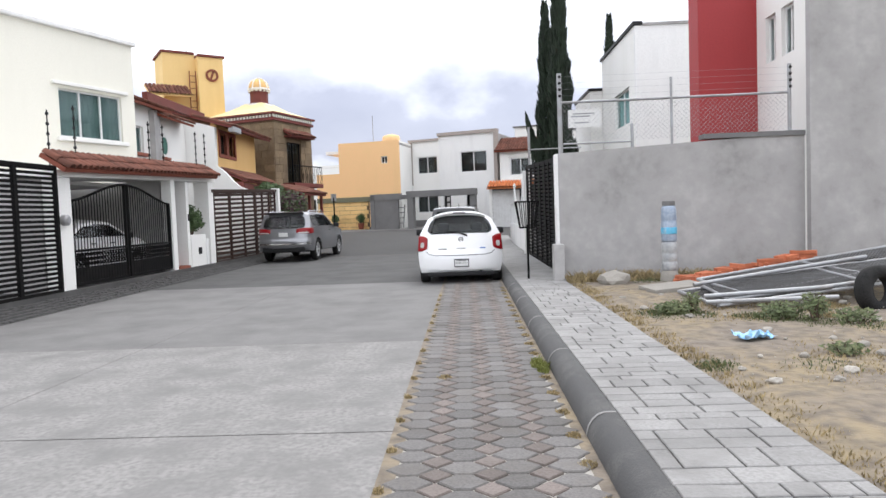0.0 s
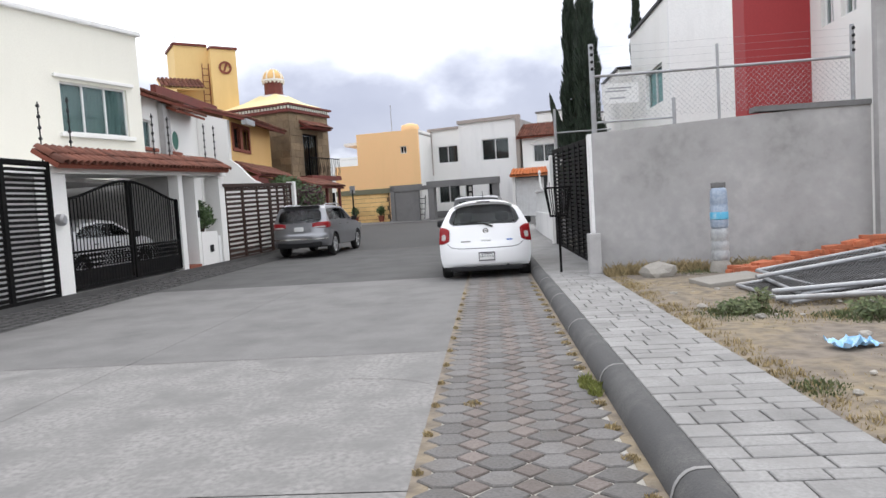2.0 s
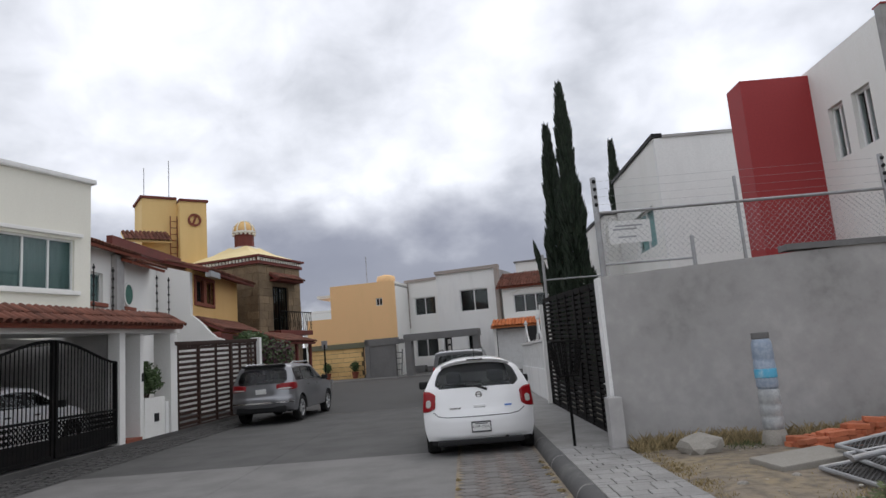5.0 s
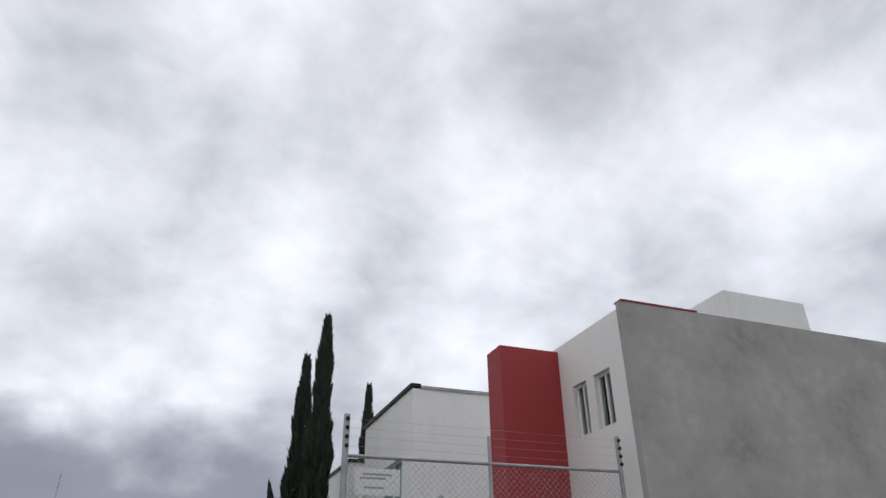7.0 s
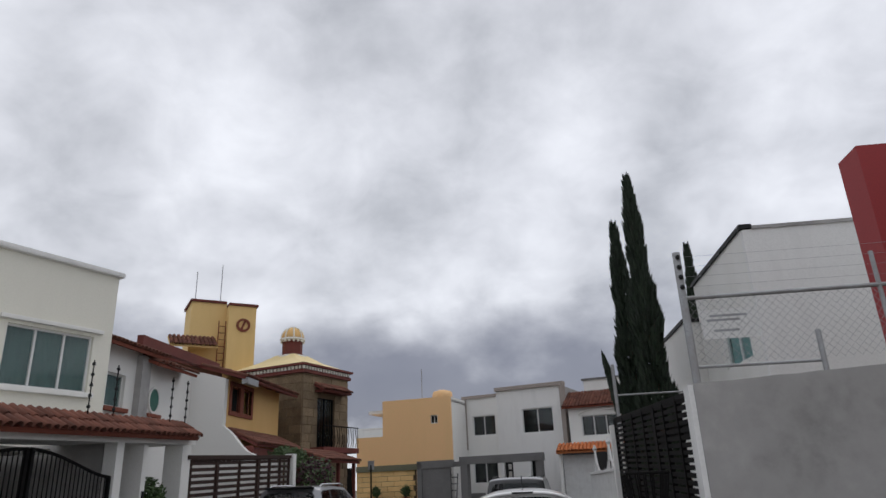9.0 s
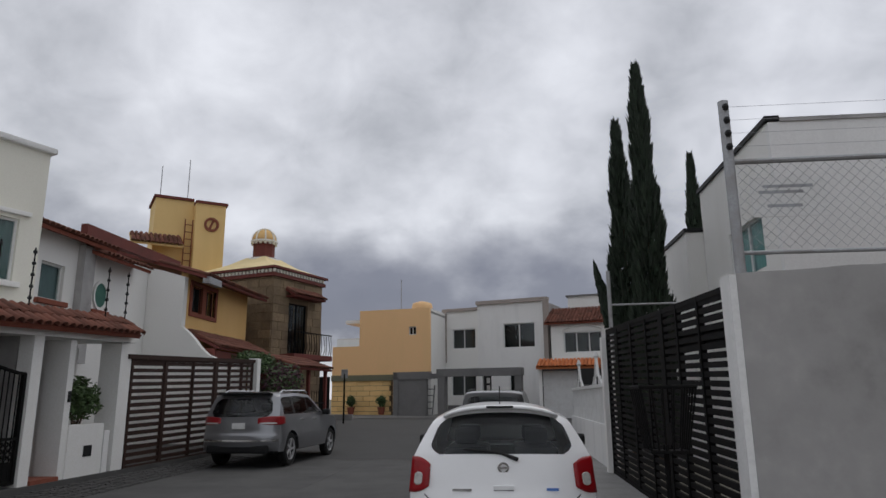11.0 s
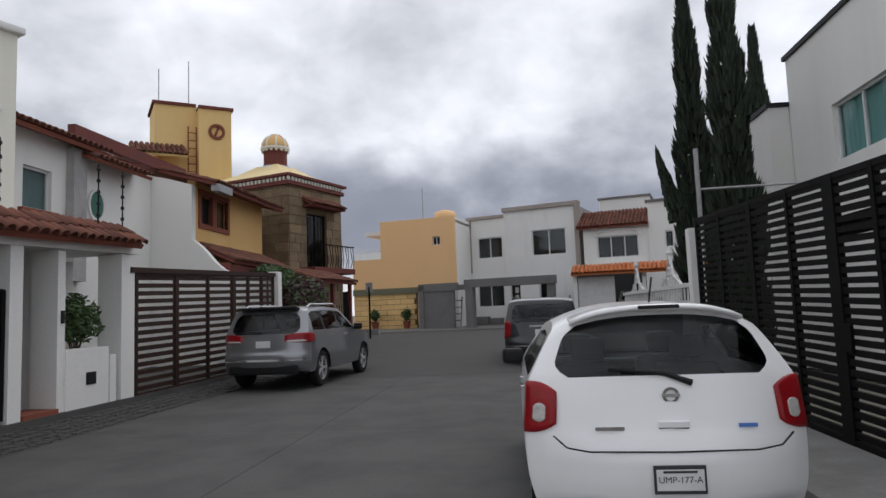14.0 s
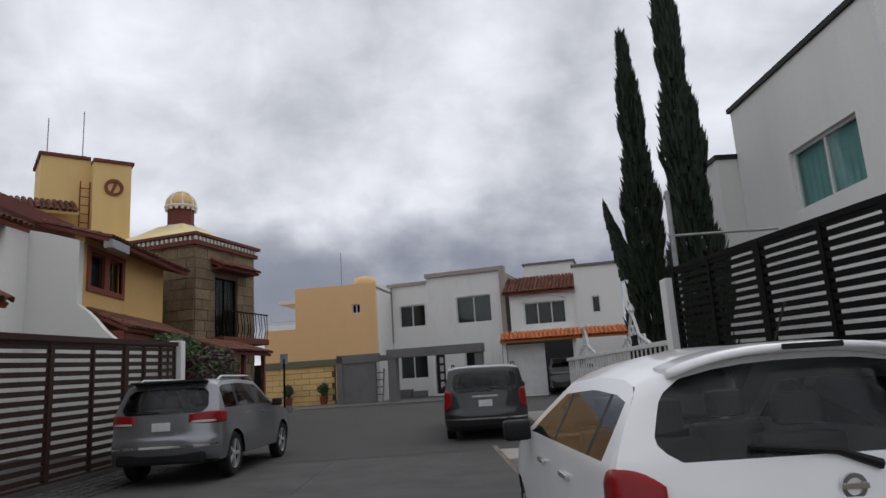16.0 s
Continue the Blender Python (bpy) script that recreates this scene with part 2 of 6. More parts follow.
    cargrey=mat("grey_car_paint", (0.27, 0.273, 0.285), 0.3, 0.75, stain=(0.235, 0.238, 0.246), scale=1.5, bump=0, coat=0.8),
    cardark=mat("charcoal_car_paint", (0.022, 0.022, 0.024), 0.3, 0.3, stain=(0.03, 0.029, 0.028), scale=1.5, bump=0, coat=0.8),
    lamp=mat("red_lens", (0.28, 0.005, 0.009), 0.3, spec=0.3, stain=(0.2, 0.005, 0.008), scale=9, bump=0, coat=0.15),
    clearlens=mat("clear_lens", (0.55, 0.53, 0.5), 0.15, stain=(0.4, 0.38, 0.36), scale=30, bump=0, coat=0.3),
    chrome=mat("chrome", (0.7, 0.7, 0.7), 0.15, 1.0, stain=(0.6, 0.6, 0.6), scale=5, bump=0),
    alloy=mat("alloy_wheel", (0.62, 0.62, 0.63), 0.35, 0.5, stain=(0.35, 0.34, 0.33), scale=6, bump=0),
    plate=mat("plate_white", (0.72, 0.72, 0.70), 0.5, stain=(0.62, 0.62, 0.6), scale=6, bump=0),
    ink=mat("plate_ink", (0.03, 0.03, 0.035), 0.6, bump=0),
    blue=mat("blue_badge", (0.08, 0.2, 0.55), 0.4, bump=0),
    leaf=mat("green_leaf", (0.055, 0.10, 0.03), 0.6, grain=(0.04, 0.075, 0.022), stain=(0.08, 0.12, 0.04), scale=5, vary=0.4),
    cypress=mat("cypress_leaf", (0.012, 0.021, 0.011), 0.7, grain=(0.016, 0.032, 0.014), stain=(0.024, 0.036, 0.018), scale=2.5, vary=0.4),
    bark=mat("bark", (0.12, 0.085, 0.06), 0.95, grain=(0.08, 0.055, 0.04), stain=(0.06, 0.045, 0.035), scale=6, fine=25, bump=0.6),
    dry=mat("dry_grass", (0.34, 0.265, 0.14), 0.85, grain=(0.27, 0.205, 0.105), stain=(0.27, 0.22, 0.11), scale=4, vary=0.35),
    freshweed=mat("fresh_weed", (0.2, 0.21, 0.05), 0.7, grain=(0.14, 0.17, 0.04), stain=(0.26, 0.24, 0.08), scale=4, vary=0.3),
    weed=mat("green_weed", (0.085, 0.105, 0.04), 0.7, grain=(0.055, 0.085, 0.026), stain=(0.16, 0.16, 0.07), scale=4, vary=0.35),
    flower=mat("magenta_bract", (0.055, 0.012, 0.026), 0.7, stain=(0.035, 0.008, 0.016), scale=6, vary=0.3),
    pet=mat("bottle_label", (0.10, 0.42, 0.62), 0.4, stain=(0.5, 0.6, 0.65), scale=9, bump=0),
    gravel=mat("pale_stone", (0.34, 0.32, 0.285), 0.95, grain=(0.27, 0.25, 0.22), stain=(0.3, 0.28, 0.24), scale=6, vary=0.3),
    moss=mat("mossy_band", (0.17, 0.17, 0.11), 0.9, grain=(0.13, 0.13, 0.09), stain=(0.2, 0.19, 0.13), scale=3),
    seat=mat("seat_cloth", (0.09, 0.092, 0.1), 0.9, grain=(0.04, 0.04, 0.042), stain=(0.06, 0.06, 0.06), scale=4),
    tarp=mat("green_awning", (0.05, 0.16, 0.12), 0.7, stain=(0.04, 0.11, 0.09), scale=3),
    plasticblue=mat("blue_plastic_bag", (0.25, 0.5, 0.75), 0.4, stain=(0.6, 0.7, 0.8), scale=14, bump=0),
)
M["glass"] = glass("window_glass", (0.82, 0.87, 0.87), 0.035, 1.005)
M["carglass"] = glass("car_glass", (0.72, 0.79, 0.79), 0.0)
M["petblue"] = mat("bluish_plastic", (0.36, 0.42, 0.5), 0.3, grain=(0.25, 0.31, 0.4), stain=(0.18, 0.23, 0.33), scale=8, fine=25, bump=0.1)
M["petclear"] = mat("clouded_plastic", (0.42, 0.43, 0.43), 0.3, grain=(0.30, 0.31, 0.32), stain=(0.22, 0.23, 0.24), scale=8, fine=25, bump=0.1)


# ---- building helpers ----
def mesh_of(bm, name, material, smooth=False):
    me = bpy.data.meshes.new(name)
    bm.normal_update()
    bm.to_mesh(me)
    bm.free()
    for mm in (material if isinstance(material, (list, tuple)) else [material]):
        me.materials.append(mm)
    if smooth:
        me.polygons.foreach_set("use_smooth", [True] * len(me.polygons))
    return me


def part(name, bm, material, parent=None, label="", m=None, smooth=False):
    ob = new(name, bm if isinstance(bm, bpy.types.Mesh) else mesh_of(bm, name, material, smooth))
    if parent is not None:
        ob.parent = parent
    if m is not None:
        ob.matrix_local = m
    return tagged(ob, label)


def thing(name, m, label, category, group="", kind=""):
    ob = new(name)
    ob.matrix_world = m
    return tagged(ob, label, category, group, kind)


def solid(name, bm, material, label, category, group="", kind="", m=None, smooth=False):
    ob = part(name, bm, material, None, label, m, smooth)
    return tagged(ob, label, category, group, kind)


def box(bm, x0, x1, y0, y1, z0, z1):
    v = [bm.verts.new(p) for p in ((x0, y0, z0), (x1, y0, z0), (x1, y1, z0), (x0, y1, z0), (x0, y0, z1), (x1, y0, z1), (x1, y1, z1), (x0, y1, z1))]
    for f in ((3, 2, 1, 0), (4, 5, 6, 7), (0, 1, 5, 4), (1, 2, 6, 5), (2, 3, 7, 6), (3, 0, 4, 7)):
        bm.faces.new([v[i] for i in f])
    return bm


def bx(*a, bevel=0.0):
    bm = box(bmesh.new(), *a)
    if bevel:
        bmesh.ops.bevel(bm, geom=bm.edges[:], offset=bevel, segments=2, affect="EDGES", profile=0.6)
    return bm


def tube(bm, pts, r, n=8):
    """A round bar through points; r may differ from point to point."""
    rings = []
    for i, p in enumerate(pts):
        p = Vector(p)
        d = (Vector(pts[min(i + 1, len(pts) - 1)]) - Vector(pts[max(i - 1, 0)])).normalized()
        a = d.orthogonal().normalized() if abs(d.z) < 0.9 else Vector((1, 0, 0))
        a = (a - d * a.dot(d)).normalized()
        b = d.cross(a)
        rr = r[i] if isinstance(r, (list, tuple)) else r
        rings.append([bm.verts.new(p + (a * math.cos(2 * math.pi * k / n) + b * math.sin(2 * math.pi * k / n)) * rr) for k in range(n)])
    for s, e in zip(rings, rings[1:]):
        for k in range(n):
            bm.faces.new((s[k], s[(k + 1) % n], e[(k + 1) % n], e[k]))
    bm.faces.new(rings[0][::-1])
    bm.faces.new(rings[-1])
    return bm


def lathe(bm, prof, n=24, c=(0, 0, 0)):
    """A turned solid: profile of (radius, z)."""
    rings = [[bm.verts.new((c[0] + r * math.cos(2 * math.pi * k / n), c[1] + r * math.sin(2 * math.pi * k / n), c[2] + z)) for k in range(n)] for r, z in prof]
    ring = len(prof) > 3 and prof[0][0] == prof[-1][0]
    for s, e in zip(rings, rings[1:] + ([rings[0]] if ring else [])):
        for k in range(n):
            bm.faces.new((s[k], s[(k + 1) % n], e[(k + 1) % n], e[k]))
    if ring:
        return bm
    bm.faces.new(rings[0][::-1])
    bm.faces.new(rings[-1])
    return bm


def pierced(length, z0, z1, thick, holes):
    """A wall along x with real openings: holes (x0, x1, z0, z1)."""
    bm = bmesh.new()
    xs = sorted({0, length, *[h[0] for h in holes], *[h[1] for h in holes]})
    zs = sorted({z0, z1, *[h[2] for h in holes], *[h[3] for h in holes]})
    for a, b in zip(xs, xs[1:]):
        for c, d in zip(zs, zs[1:]):
            mx, mz = (a + b) / 2, (c + d) / 2
            if not any(h[0] < mx < h[1] and h[2] < mz < h[3] for h in holes):
                box(bm, a, b, 0, thick, c, d)
    bmesh.ops.remove_doubles(bm, verts=bm.verts[:], dist=0.0005)
    seen = {}
    for f in bm.faces:
        c = f.calc_center_median()
        seen.setdefault((round(c.x, 3), round(c.y, 3), round(c.z, 3)), []).append(f)
    bmesh.ops.delete(bm, geom=[f for fs in seen.values() if len(fs) > 1 for f in fs], context="FACES")
    return bm


def window(parent, x0, x1, z0, z1, panes=2, frame_mat=None, curtain=False, depth=0.08, bars=0, sill=None, surround=None, room=True):
    """A window in an opening of a wall along x: frame, panes, curtain, near-black sheet painted as the room's shade,
    sill.
    """
    fm = frame_mat or M["alu"]
    w = thing("window", pose(0, 0, 0), "", "")
    w.parent = parent
    f = 0.05
    bm = bmesh.new()
    for a in ((x0, x1, depth, depth + 0.06, z0, z0 + f), (x0, x1, depth, depth + 0.06, z1 - f, z1), (x0, x0 + f, depth, depth + 0.06, z0 + f, z1 - f),
              (x1 - f, x1, depth, depth + 0.06, z0 + f, z1 - f)):
        box(bm, *a)
    for i in range(1, panes):
        c = x0 + (x1 - x0) * i / panes
        box(bm, c - f / 2, c + f / 2, depth, depth + 0.06, z0 + f, z1 - f)
    part("window_frame", bm, fm, w)
    for i in range(panes):
        a, b = x0 + (x1 - x0) * i / panes, x0 + (x1 - x0) * (i + 1) / panes
        p = part("pane", bx(a + f * 0.7, b - f * 0.7, depth + 0.025, depth + 0.031, z0 + f, z1 - f), M["glass"], w)
        p.visible_shadow = False
    if curtain:
        bm = bmesh.new()
        n = int((x1 - x0) / 0.03)
        top = [bm.verts.new((x0 + (x1 - x0) * i / n, depth + 0.09 + 0.012 * math.sin(i * 1.1), z1)) for i in range(n + 1)]
        bot = [bm.verts.new((x0 + (x1 - x0) * i / n, depth + 0.09 + 0.014 * math.sin(i * 1.1 + 0.3), z0)) for i in range(n + 1)]
        for i in range(n):
            bm.faces.new((bot[i], bot[i + 1], top[i + 1], top[i]))
        part("curtain", bm, M["curtain"] if curtain is True else curtain, w, smooth=True)
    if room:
        # added sheet close behind the panes, indoor darkness put into its colour
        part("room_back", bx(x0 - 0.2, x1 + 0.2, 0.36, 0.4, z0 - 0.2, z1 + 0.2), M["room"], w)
    for i in range(bars):
        c = x0 + (x1 - x0) * (i + 0.5) / bars
        part("bar", tube(bmesh.new(), [(c, 0.02, z0), (c, 0.02, z1)], 0.01, 6), M["dark"], w)
    if sill:
        part("window_sill", bx(x0 - 0.12, x1 + 0.12, -0.12, 0.05, z0 - 0.12, z0, bevel=0.02), sill, w)
    if surround:
        bm = bmesh.new()
        s = 0.14
        box(bm, x0 - s, x1 + s, -0.05, 0.06, z1, z1 + s)
        box(bm, x0 - s, x0, -0.05, 0.06, z0, z1)
        box(bm, x1, x1 + s, -0.05, 0.06, z0, z1)
        box(bm, x0 - s, x1 + s, -0.05, 0.06, z0 - s, z0)
        part("surround", bm, surround, w)
    return w


def barrel(length=0.4, r=0.085, n=6):
    """One curved roof tile along +y, hollow side down."""
    bm = bmesh.new()
    rings = []
    for y, rr, z in ((0, r * 1.08, 0.02), (length, r * 0.9, 0.0)):
        for t in (0, 0.014):
            rings.append([bm.verts.new(((rr - t) * math.cos(math.pi * k / n), y, z + (rr - t) * math.sin(math.pi * k / n))) for k in range(n + 1)])
    for k in range(n):
        bm.faces.new((rings[0][k + 1], rings[0][k], rings[2][k], rings[2][k + 1]))
        bm.faces.new((rings[1][k], rings[0][k], rings[0][k + 1], rings[1][k + 1]))
        bm.faces.new((rings[1][k], rings[1][k + 1], rings[3][k + 1], rings[3][k]))
    return bm


def tile_roof(parent, x0, x1, y0, y1, z0, z1, material, pieces=False, pitch=0.19, under=None):
    """A pitched roof rising from the eave y0, z0 to y1, z1: boarding with barrel tiles on it."""
    run, rise = y1 - y0, z1 - z0
    slope, length = math.atan2(rise, run), math.hypot(run, rise)
    base = Matrix.Translation((0, y0, z0)) @ Matrix.Rotation(slope, 4, "X")
    bm = bx(x0, x1, 0, length, -0.09, 0.0)
    bm.transform(base)
    roof = part("roof", bm, under or M["tile"], parent)
    n, rows = max(1, round((x1 - x0) / pitch)), max(1, round(length / 0.34))
    joined = bmesh.new()
    src = mesh_of(barrel(length / rows + 0.06, pitch * 0.46), "roof_tile", material, True)
    rnd = random.Random(int(x0 * 100 + z0 * 10))
    for i in range(n):
        for j in range(rows):
            q = base @ pose(x0 + (i + 0.5) * (x1 - x0) / n + rnd.uniform(-0.008, 0.008), j * length / rows - 0.05, 0.005 + rnd.uniform(0, 0.012), 1.5 + rnd.uniform(-1, 1), rnd.uniform(-2, 2), rnd.uniform(-1.5, 1.5))
            if pieces:
                part("roof_tile", src, None, roof, m=q)
            else:
                k = len(joined.verts)
                joined.from_mesh(src)
                joined.verts.ensure_lookup_table()
                bmesh.ops.transform(joined, matrix=q, verts=joined.verts[k:])
    if not pieces:
        tagged(part("roof_tiles", joined, material, roof, smooth=True), kind="stuff")
    else:
        joined.free()
    return roof


def rise(y):
    """Height of the street at y: level, then climbing to the houses at its end."""
    t = min(max((y - 25) / 19, 0), 1)
    return 0.62 * t * t * (3 - 2 * t) + max(0, y - 44) * 0.02


def strip(bm, x0, x1, y0, y1, dz, n=40, thick=0.0, cross=0.0):
    """A ribbon of ground that follows the street's rise."""
    rows = []
    for i in range(n + 1):
        y = y0 + (y1 - y0) * i / n
        rows.append([bm.verts.new((x, y, rise(y) + dz + (cross if x == x0 else 0))) for x in (x0, x1)])
    for a, b in zip(rows, rows[1:]):
        bm.faces.new((a[0], a[1], b[1], b[0]))
    if thick:
        for k in (0, 1):
            for a, b in zip(rows, rows[1:]):
                v = [bm.verts.new(q.co + Vector((0, 0, -thick))) for q in (a[k], b[k])]
                f = (a[k], b[k], v[1], v[0])
                bm.faces.new(f if k == 0 else f[::-1])
    return bm


# ---- ground, road, pavements ----
bm = bmesh.new()
ys = [-1500, -200, -30] + list(range(-10, 60, 2)) + [100, 300, 2500]
xs = [-2000, -200, -40, -15, 0, 15, 40, 200, 2000]
grid = [[bm.verts.new((x, y, rise(min(y, 60)) - 0.05)) for x in xs] for y in ys]
for a, b in zip(grid, grid[1:]):
    for i in range(len(xs) - 1):
        bm.faces.new((a[i], a[i + 1], b[i + 1], b[i]))
solid("ground", bm, M["ground"], "dry brown earth under the whole street", "ground", kind="structure", smooth=True)

# concrete carriageway in poured slabs with worn joints
road = thing("road", pose(0, 0, 0), "pale worn concrete street poured in large slabs", "road", kind="structure")
joints = [-9.0, -6.0, -2.4, 1.2, 5.2, 8.45, 11.9, 15.4, 19, 22.6, 26.2]
for y0, y1 in zip(joints, joints[1:]):
    for x0, x1 in ((-5.15, -1.85), (-1.842, 1.445)):
        bm = strip(bmesh.new(), x0, x1, y0 + 0.006, y1 - 0.006, 0.0, 4, 0.04)
        # slab colour darkens in steps with distance, imitating falling exposure
        part("slab", bm, M["concrete"] if y1 < 9 else M["midconcrete"] if y1 < 16 else M["darkconcrete"], road)
part("slab_bed", strip(bmesh.new(), -5.2, 1.44, -9, 26.2, -0.012, 20), M["slabjoint"], road)
rnd = random.Random(17)
for k in range(9):
    x, y = rnd.uniform(-4.5, 0.8), rnd.uniform(4.2, 15)
    bm = bmesh.new()
    prev = None
    a = rnd.uniform(-0.5, 0.5)
    for i in range(rnd.randint(6, 16)):
        w_ = rnd.uniform(0.0015, 0.005)
        now = (bm.verts.new((x, y - w_, rise(y) + 0.003)), bm.verts.new((x, y + w_, rise(y) + 0.003)))
        if prev:
            bm.faces.new((prev[0], now[0], now[1], prev[1]))
        prev = now
        a += rnd.uniform(-0.5, 0.5)
        x, y = min(x + 0.09 * math.cos(a * 0.6), 1.4), y + 0.05 * math.sin(a)
    part("crack", bm, M["slabjoint"], road)
solid("junction_paving", strip(bmesh.new(), -26, 26, 26.2, 43.2, 0.004, 30), M["asphalt"], "worn dark paving of the cross street", "road", kind="structure")
solid("road_edge", strip(bmesh.new(), -6.05, -5.15, -9, 27, 0.0, 30, cross=0.1), M["asphalt"], "dark cobbled strip beside the carriageway", "road", kind="structure")
solid("pavement_far", strip(bmesh.new(), -26, 26, 42.4, 52, 0.03, 12, 0.05), M["midconcrete"], "concrete pavement before the end houses", "pavement", kind="structure")
solid("pavement_west", strip(bmesh.new(), -9.8, -6.02, -9, 33, 0.2, 30, 0.25), M["darkconcrete"], "concrete ramp and pavement before the gates", "pavement", kind="structure")
solid("paver_bed", strip(bmesh.new(), 1.45, 2.72, -9, 27, 0.0, 30), M["joint"], "sandy bed between grey pavers", "road", kind="structure")
for x0, x1 in ((1.446, 1.55), (2.63, 2.71)):
    solid("edge_dirt", strip(bmesh.new(), x0, x1, -9, 27, 0.004, 30), M["dirt"], "dusty dirt along the edge of the pavers", "dirt", kind="structure")
solid("pavement_bed", strip(bmesh.new(), 2.87, 3.8, -9, 13.7, 0.138, 30), M["slabjoint"], "dark joints of the stamped pavement", "pavement", kind="structure")
solid("pavement_east", strip(bmesh.new(), 2.89, 3.98, 13.7, 33, 0.145, 20, 0.2), M["slab"], "plain concrete pavement along the fence", "pavement", kind="structure")

# rounded dark kerb in lengths
kerb = thing("kerb", pose(0, 0, 0), "dark painted rounded concrete kerb", "kerb", kind="structure")
y = -9.0
while y < 32:
    bm = bmesh.new()
    prof = [(2.70, -0.05), (2.705, 0.02), (2.72, 0.07), (2.745, 0.11), (2.78, 0.14), (2.82, 0.154), (2.895, 0.155)]
    rows = [[bm.verts.new((px, yy, pz + rise(yy))) for px, pz in prof] for yy in (y + 0.008, y + 1.0, y + 1.992)]
    for a, b in zip(rows, rows[1:]):
        for i in range(len(prof) - 1):
            bm.faces.new((a[i], a[i + 1], b[i + 1], b[i]))
    bmesh.ops.recalc_face_normals(bm, faces=bm.faces[:])
    part("kerb_stone", bm, M["kerb"], kerb, smooth=True)
    bm = bmesh.new()
    rows = [[bm.verts.new((px - 0.003, yy, pz + 0.003 + rise(yy))) for px, pz in prof] for yy in (y - 0.014, y + 0.016)]
    for i in range(len(prof) - 1):
        bm.faces.new((rows[0][i], rows[0][i + 1], rows[1][i + 1], rows[1][i]))
    part("kerb_joint", bm, M["slab"], kerb, "pale mortar joint", smooth=True)
    y += 2.0

# the empty lot
bm = bmesh.new()
nx, ny = 46, 90
rnd = random.Random(4)
g = []
for j in range(ny + 1):
    row = []
    for i in range(nx + 1):
        x, yy = 3.79 + i * 0.4, -10 + j * 23.6 / ny
        z = 0.125 + 0.05 * noise.noise(Vector((x * 0.5, yy * 0.5, 0))) + 0.035 * noise.noise(Vector((x * 2.2, yy * 2.2, 3)))
        row.append(bm.verts.new((x, yy, max(z, 0.07) if i else 0.10)))
    g.append(row)
for a, b in zip(g, g[1:]):
    for i in range(nx):
        bm.faces.new((a[i], a[i + 1], b[i + 1], b[i]))
solid("lot_ground", bm, M["dirt"], "bare dusty earth of an empty lot with dry weeds", "ground", kind="structure", smooth=True)


# ---- east side: lot wall, house with the red box, white house ----
bm = bmesh.new()
n = 24
rows = []
for i in range(n + 1):
    x = 3.77 + (9.0 - 3.77) * i / n
    top = 2.53 + 0.25 * i / n + 0.012 * noise.noise(Vector((i * 0.9, 0, 0)))
    rows.append([bm.verts.new((x, yy, z)) for yy, z in ((13.62, 0.0), (13.62, top), (13.80, top), (13.80, 0.0))])
for a, b in zip(rows, rows[1:]):
    for k in range(4):
        bm.faces.new((a[k], b[k], b[(k + 1) % 4], a[(k + 1) % 4]))
bm.faces.new(rows[0])
bm.faces.new(rows[-1][::-1])
wall = solid("wall_lot", bm, M["render_grey"], "unpainted grey cement-rendered lot wall with stains", "wall", kind="structure")
part("coping", bx(6.5, 8.95, 13.58, 13.86, 2.70, 2.79), M["portico"], wall)
part("end_pier", bx(3.71, 3.765, 13.61, 13.85, 0.0, 2.52), M["oldwhite"], wall)
part("meter_pier", bx(3.60, 3.80, 13.30, 13.55, 0.1, 0.82, bevel=0.015), M["render_grey"], wall)


def house(name, m, label):
    return thing(name, m, label, "house")


# house with a raw side wall, white front and red box (faces west)
h = house("house", pose(8.38, 17.45, 0, 0, 0, -90), "two-storey house with raw cement side, white front and red box bay")
part("wall", pierced(3.9, 0, 6.2, 0.2, [(2.27, 2.72, 4.35, 5.3), (2.97, 3.47, 4.35, 5.3)]), M["white"], h, "white painted front wall")
window(h, 2.27, 2.72, 4.35, 5.3, 2)
window(h, 2.97, 3.47, 4.35, 5.3, 2)
part("wall", bx(3.9, 4.05, 0.0, 9.5, 0, 6.3), M["render_grey"], h, "raw cement side wall with streaks")
part("wall", bx(0, 0.2, 0.2, 9.5, 0, 6.2), M["white"], h)
part("wall", bx(0, 4.0, 9.5, 9.7, 0, 6.2), M["white"], h)
part("roof", bx(0.05, 3.9, 0.05, 9.5, 6.0, 6.18), M["render_grey"], h)
part("roof_hut", bx(0.6, 3.0, 3.4, 5.6, 6.18, 7.5, bevel=0.03), M["oldwhite"], h, "pale grey rooftop hut")
part("bay", bx(1.25, 1.85, -1.25, 0.0, 0, 6.12), M["red"], h, "dark red painted box bay")
part("stain_cap", bx(3.86, 4.07, 0.0, 1.6, 6.3, 6.325), M["red"], h)

# white house with the teal-curtained window (faces west)
h = house("house", pose(7.15, 25.75, 0, 0, 0, -90), "white two-storey house with a sloping black-edged parapet and teal curtains")
part("wall", pierced(4.65, 0, 6.85, 0.2, [(1.95, 3.95, 4.1, 5.22)]), M["white"], h)
window(h, 1.95, 3.95, 4.1, 5.22, 2, curtain=True)
part("wall", bx(4.65, 4.8, 0.0, 9, 0, 6.82), M["oldwhite"], h, "weathered white side wall")
part("wall", bx(0.0, 4.65, 8.8, 9, 0, 6.8), M["oldwhite"], h)
part("wall", bx(0.0, 0.2, 0.2, 8.8, 0, 6.8), M["white"], h)
part("roof", bx(0.2, 4.6, 0.2, 8.8, 6.5, 6.65), M["render_grey"], h)
part("coping", bx(-0.06, 4.82, -0.06, 0.22, 6.85, 6.95), M["trimblack"], h, "black parapet coping")
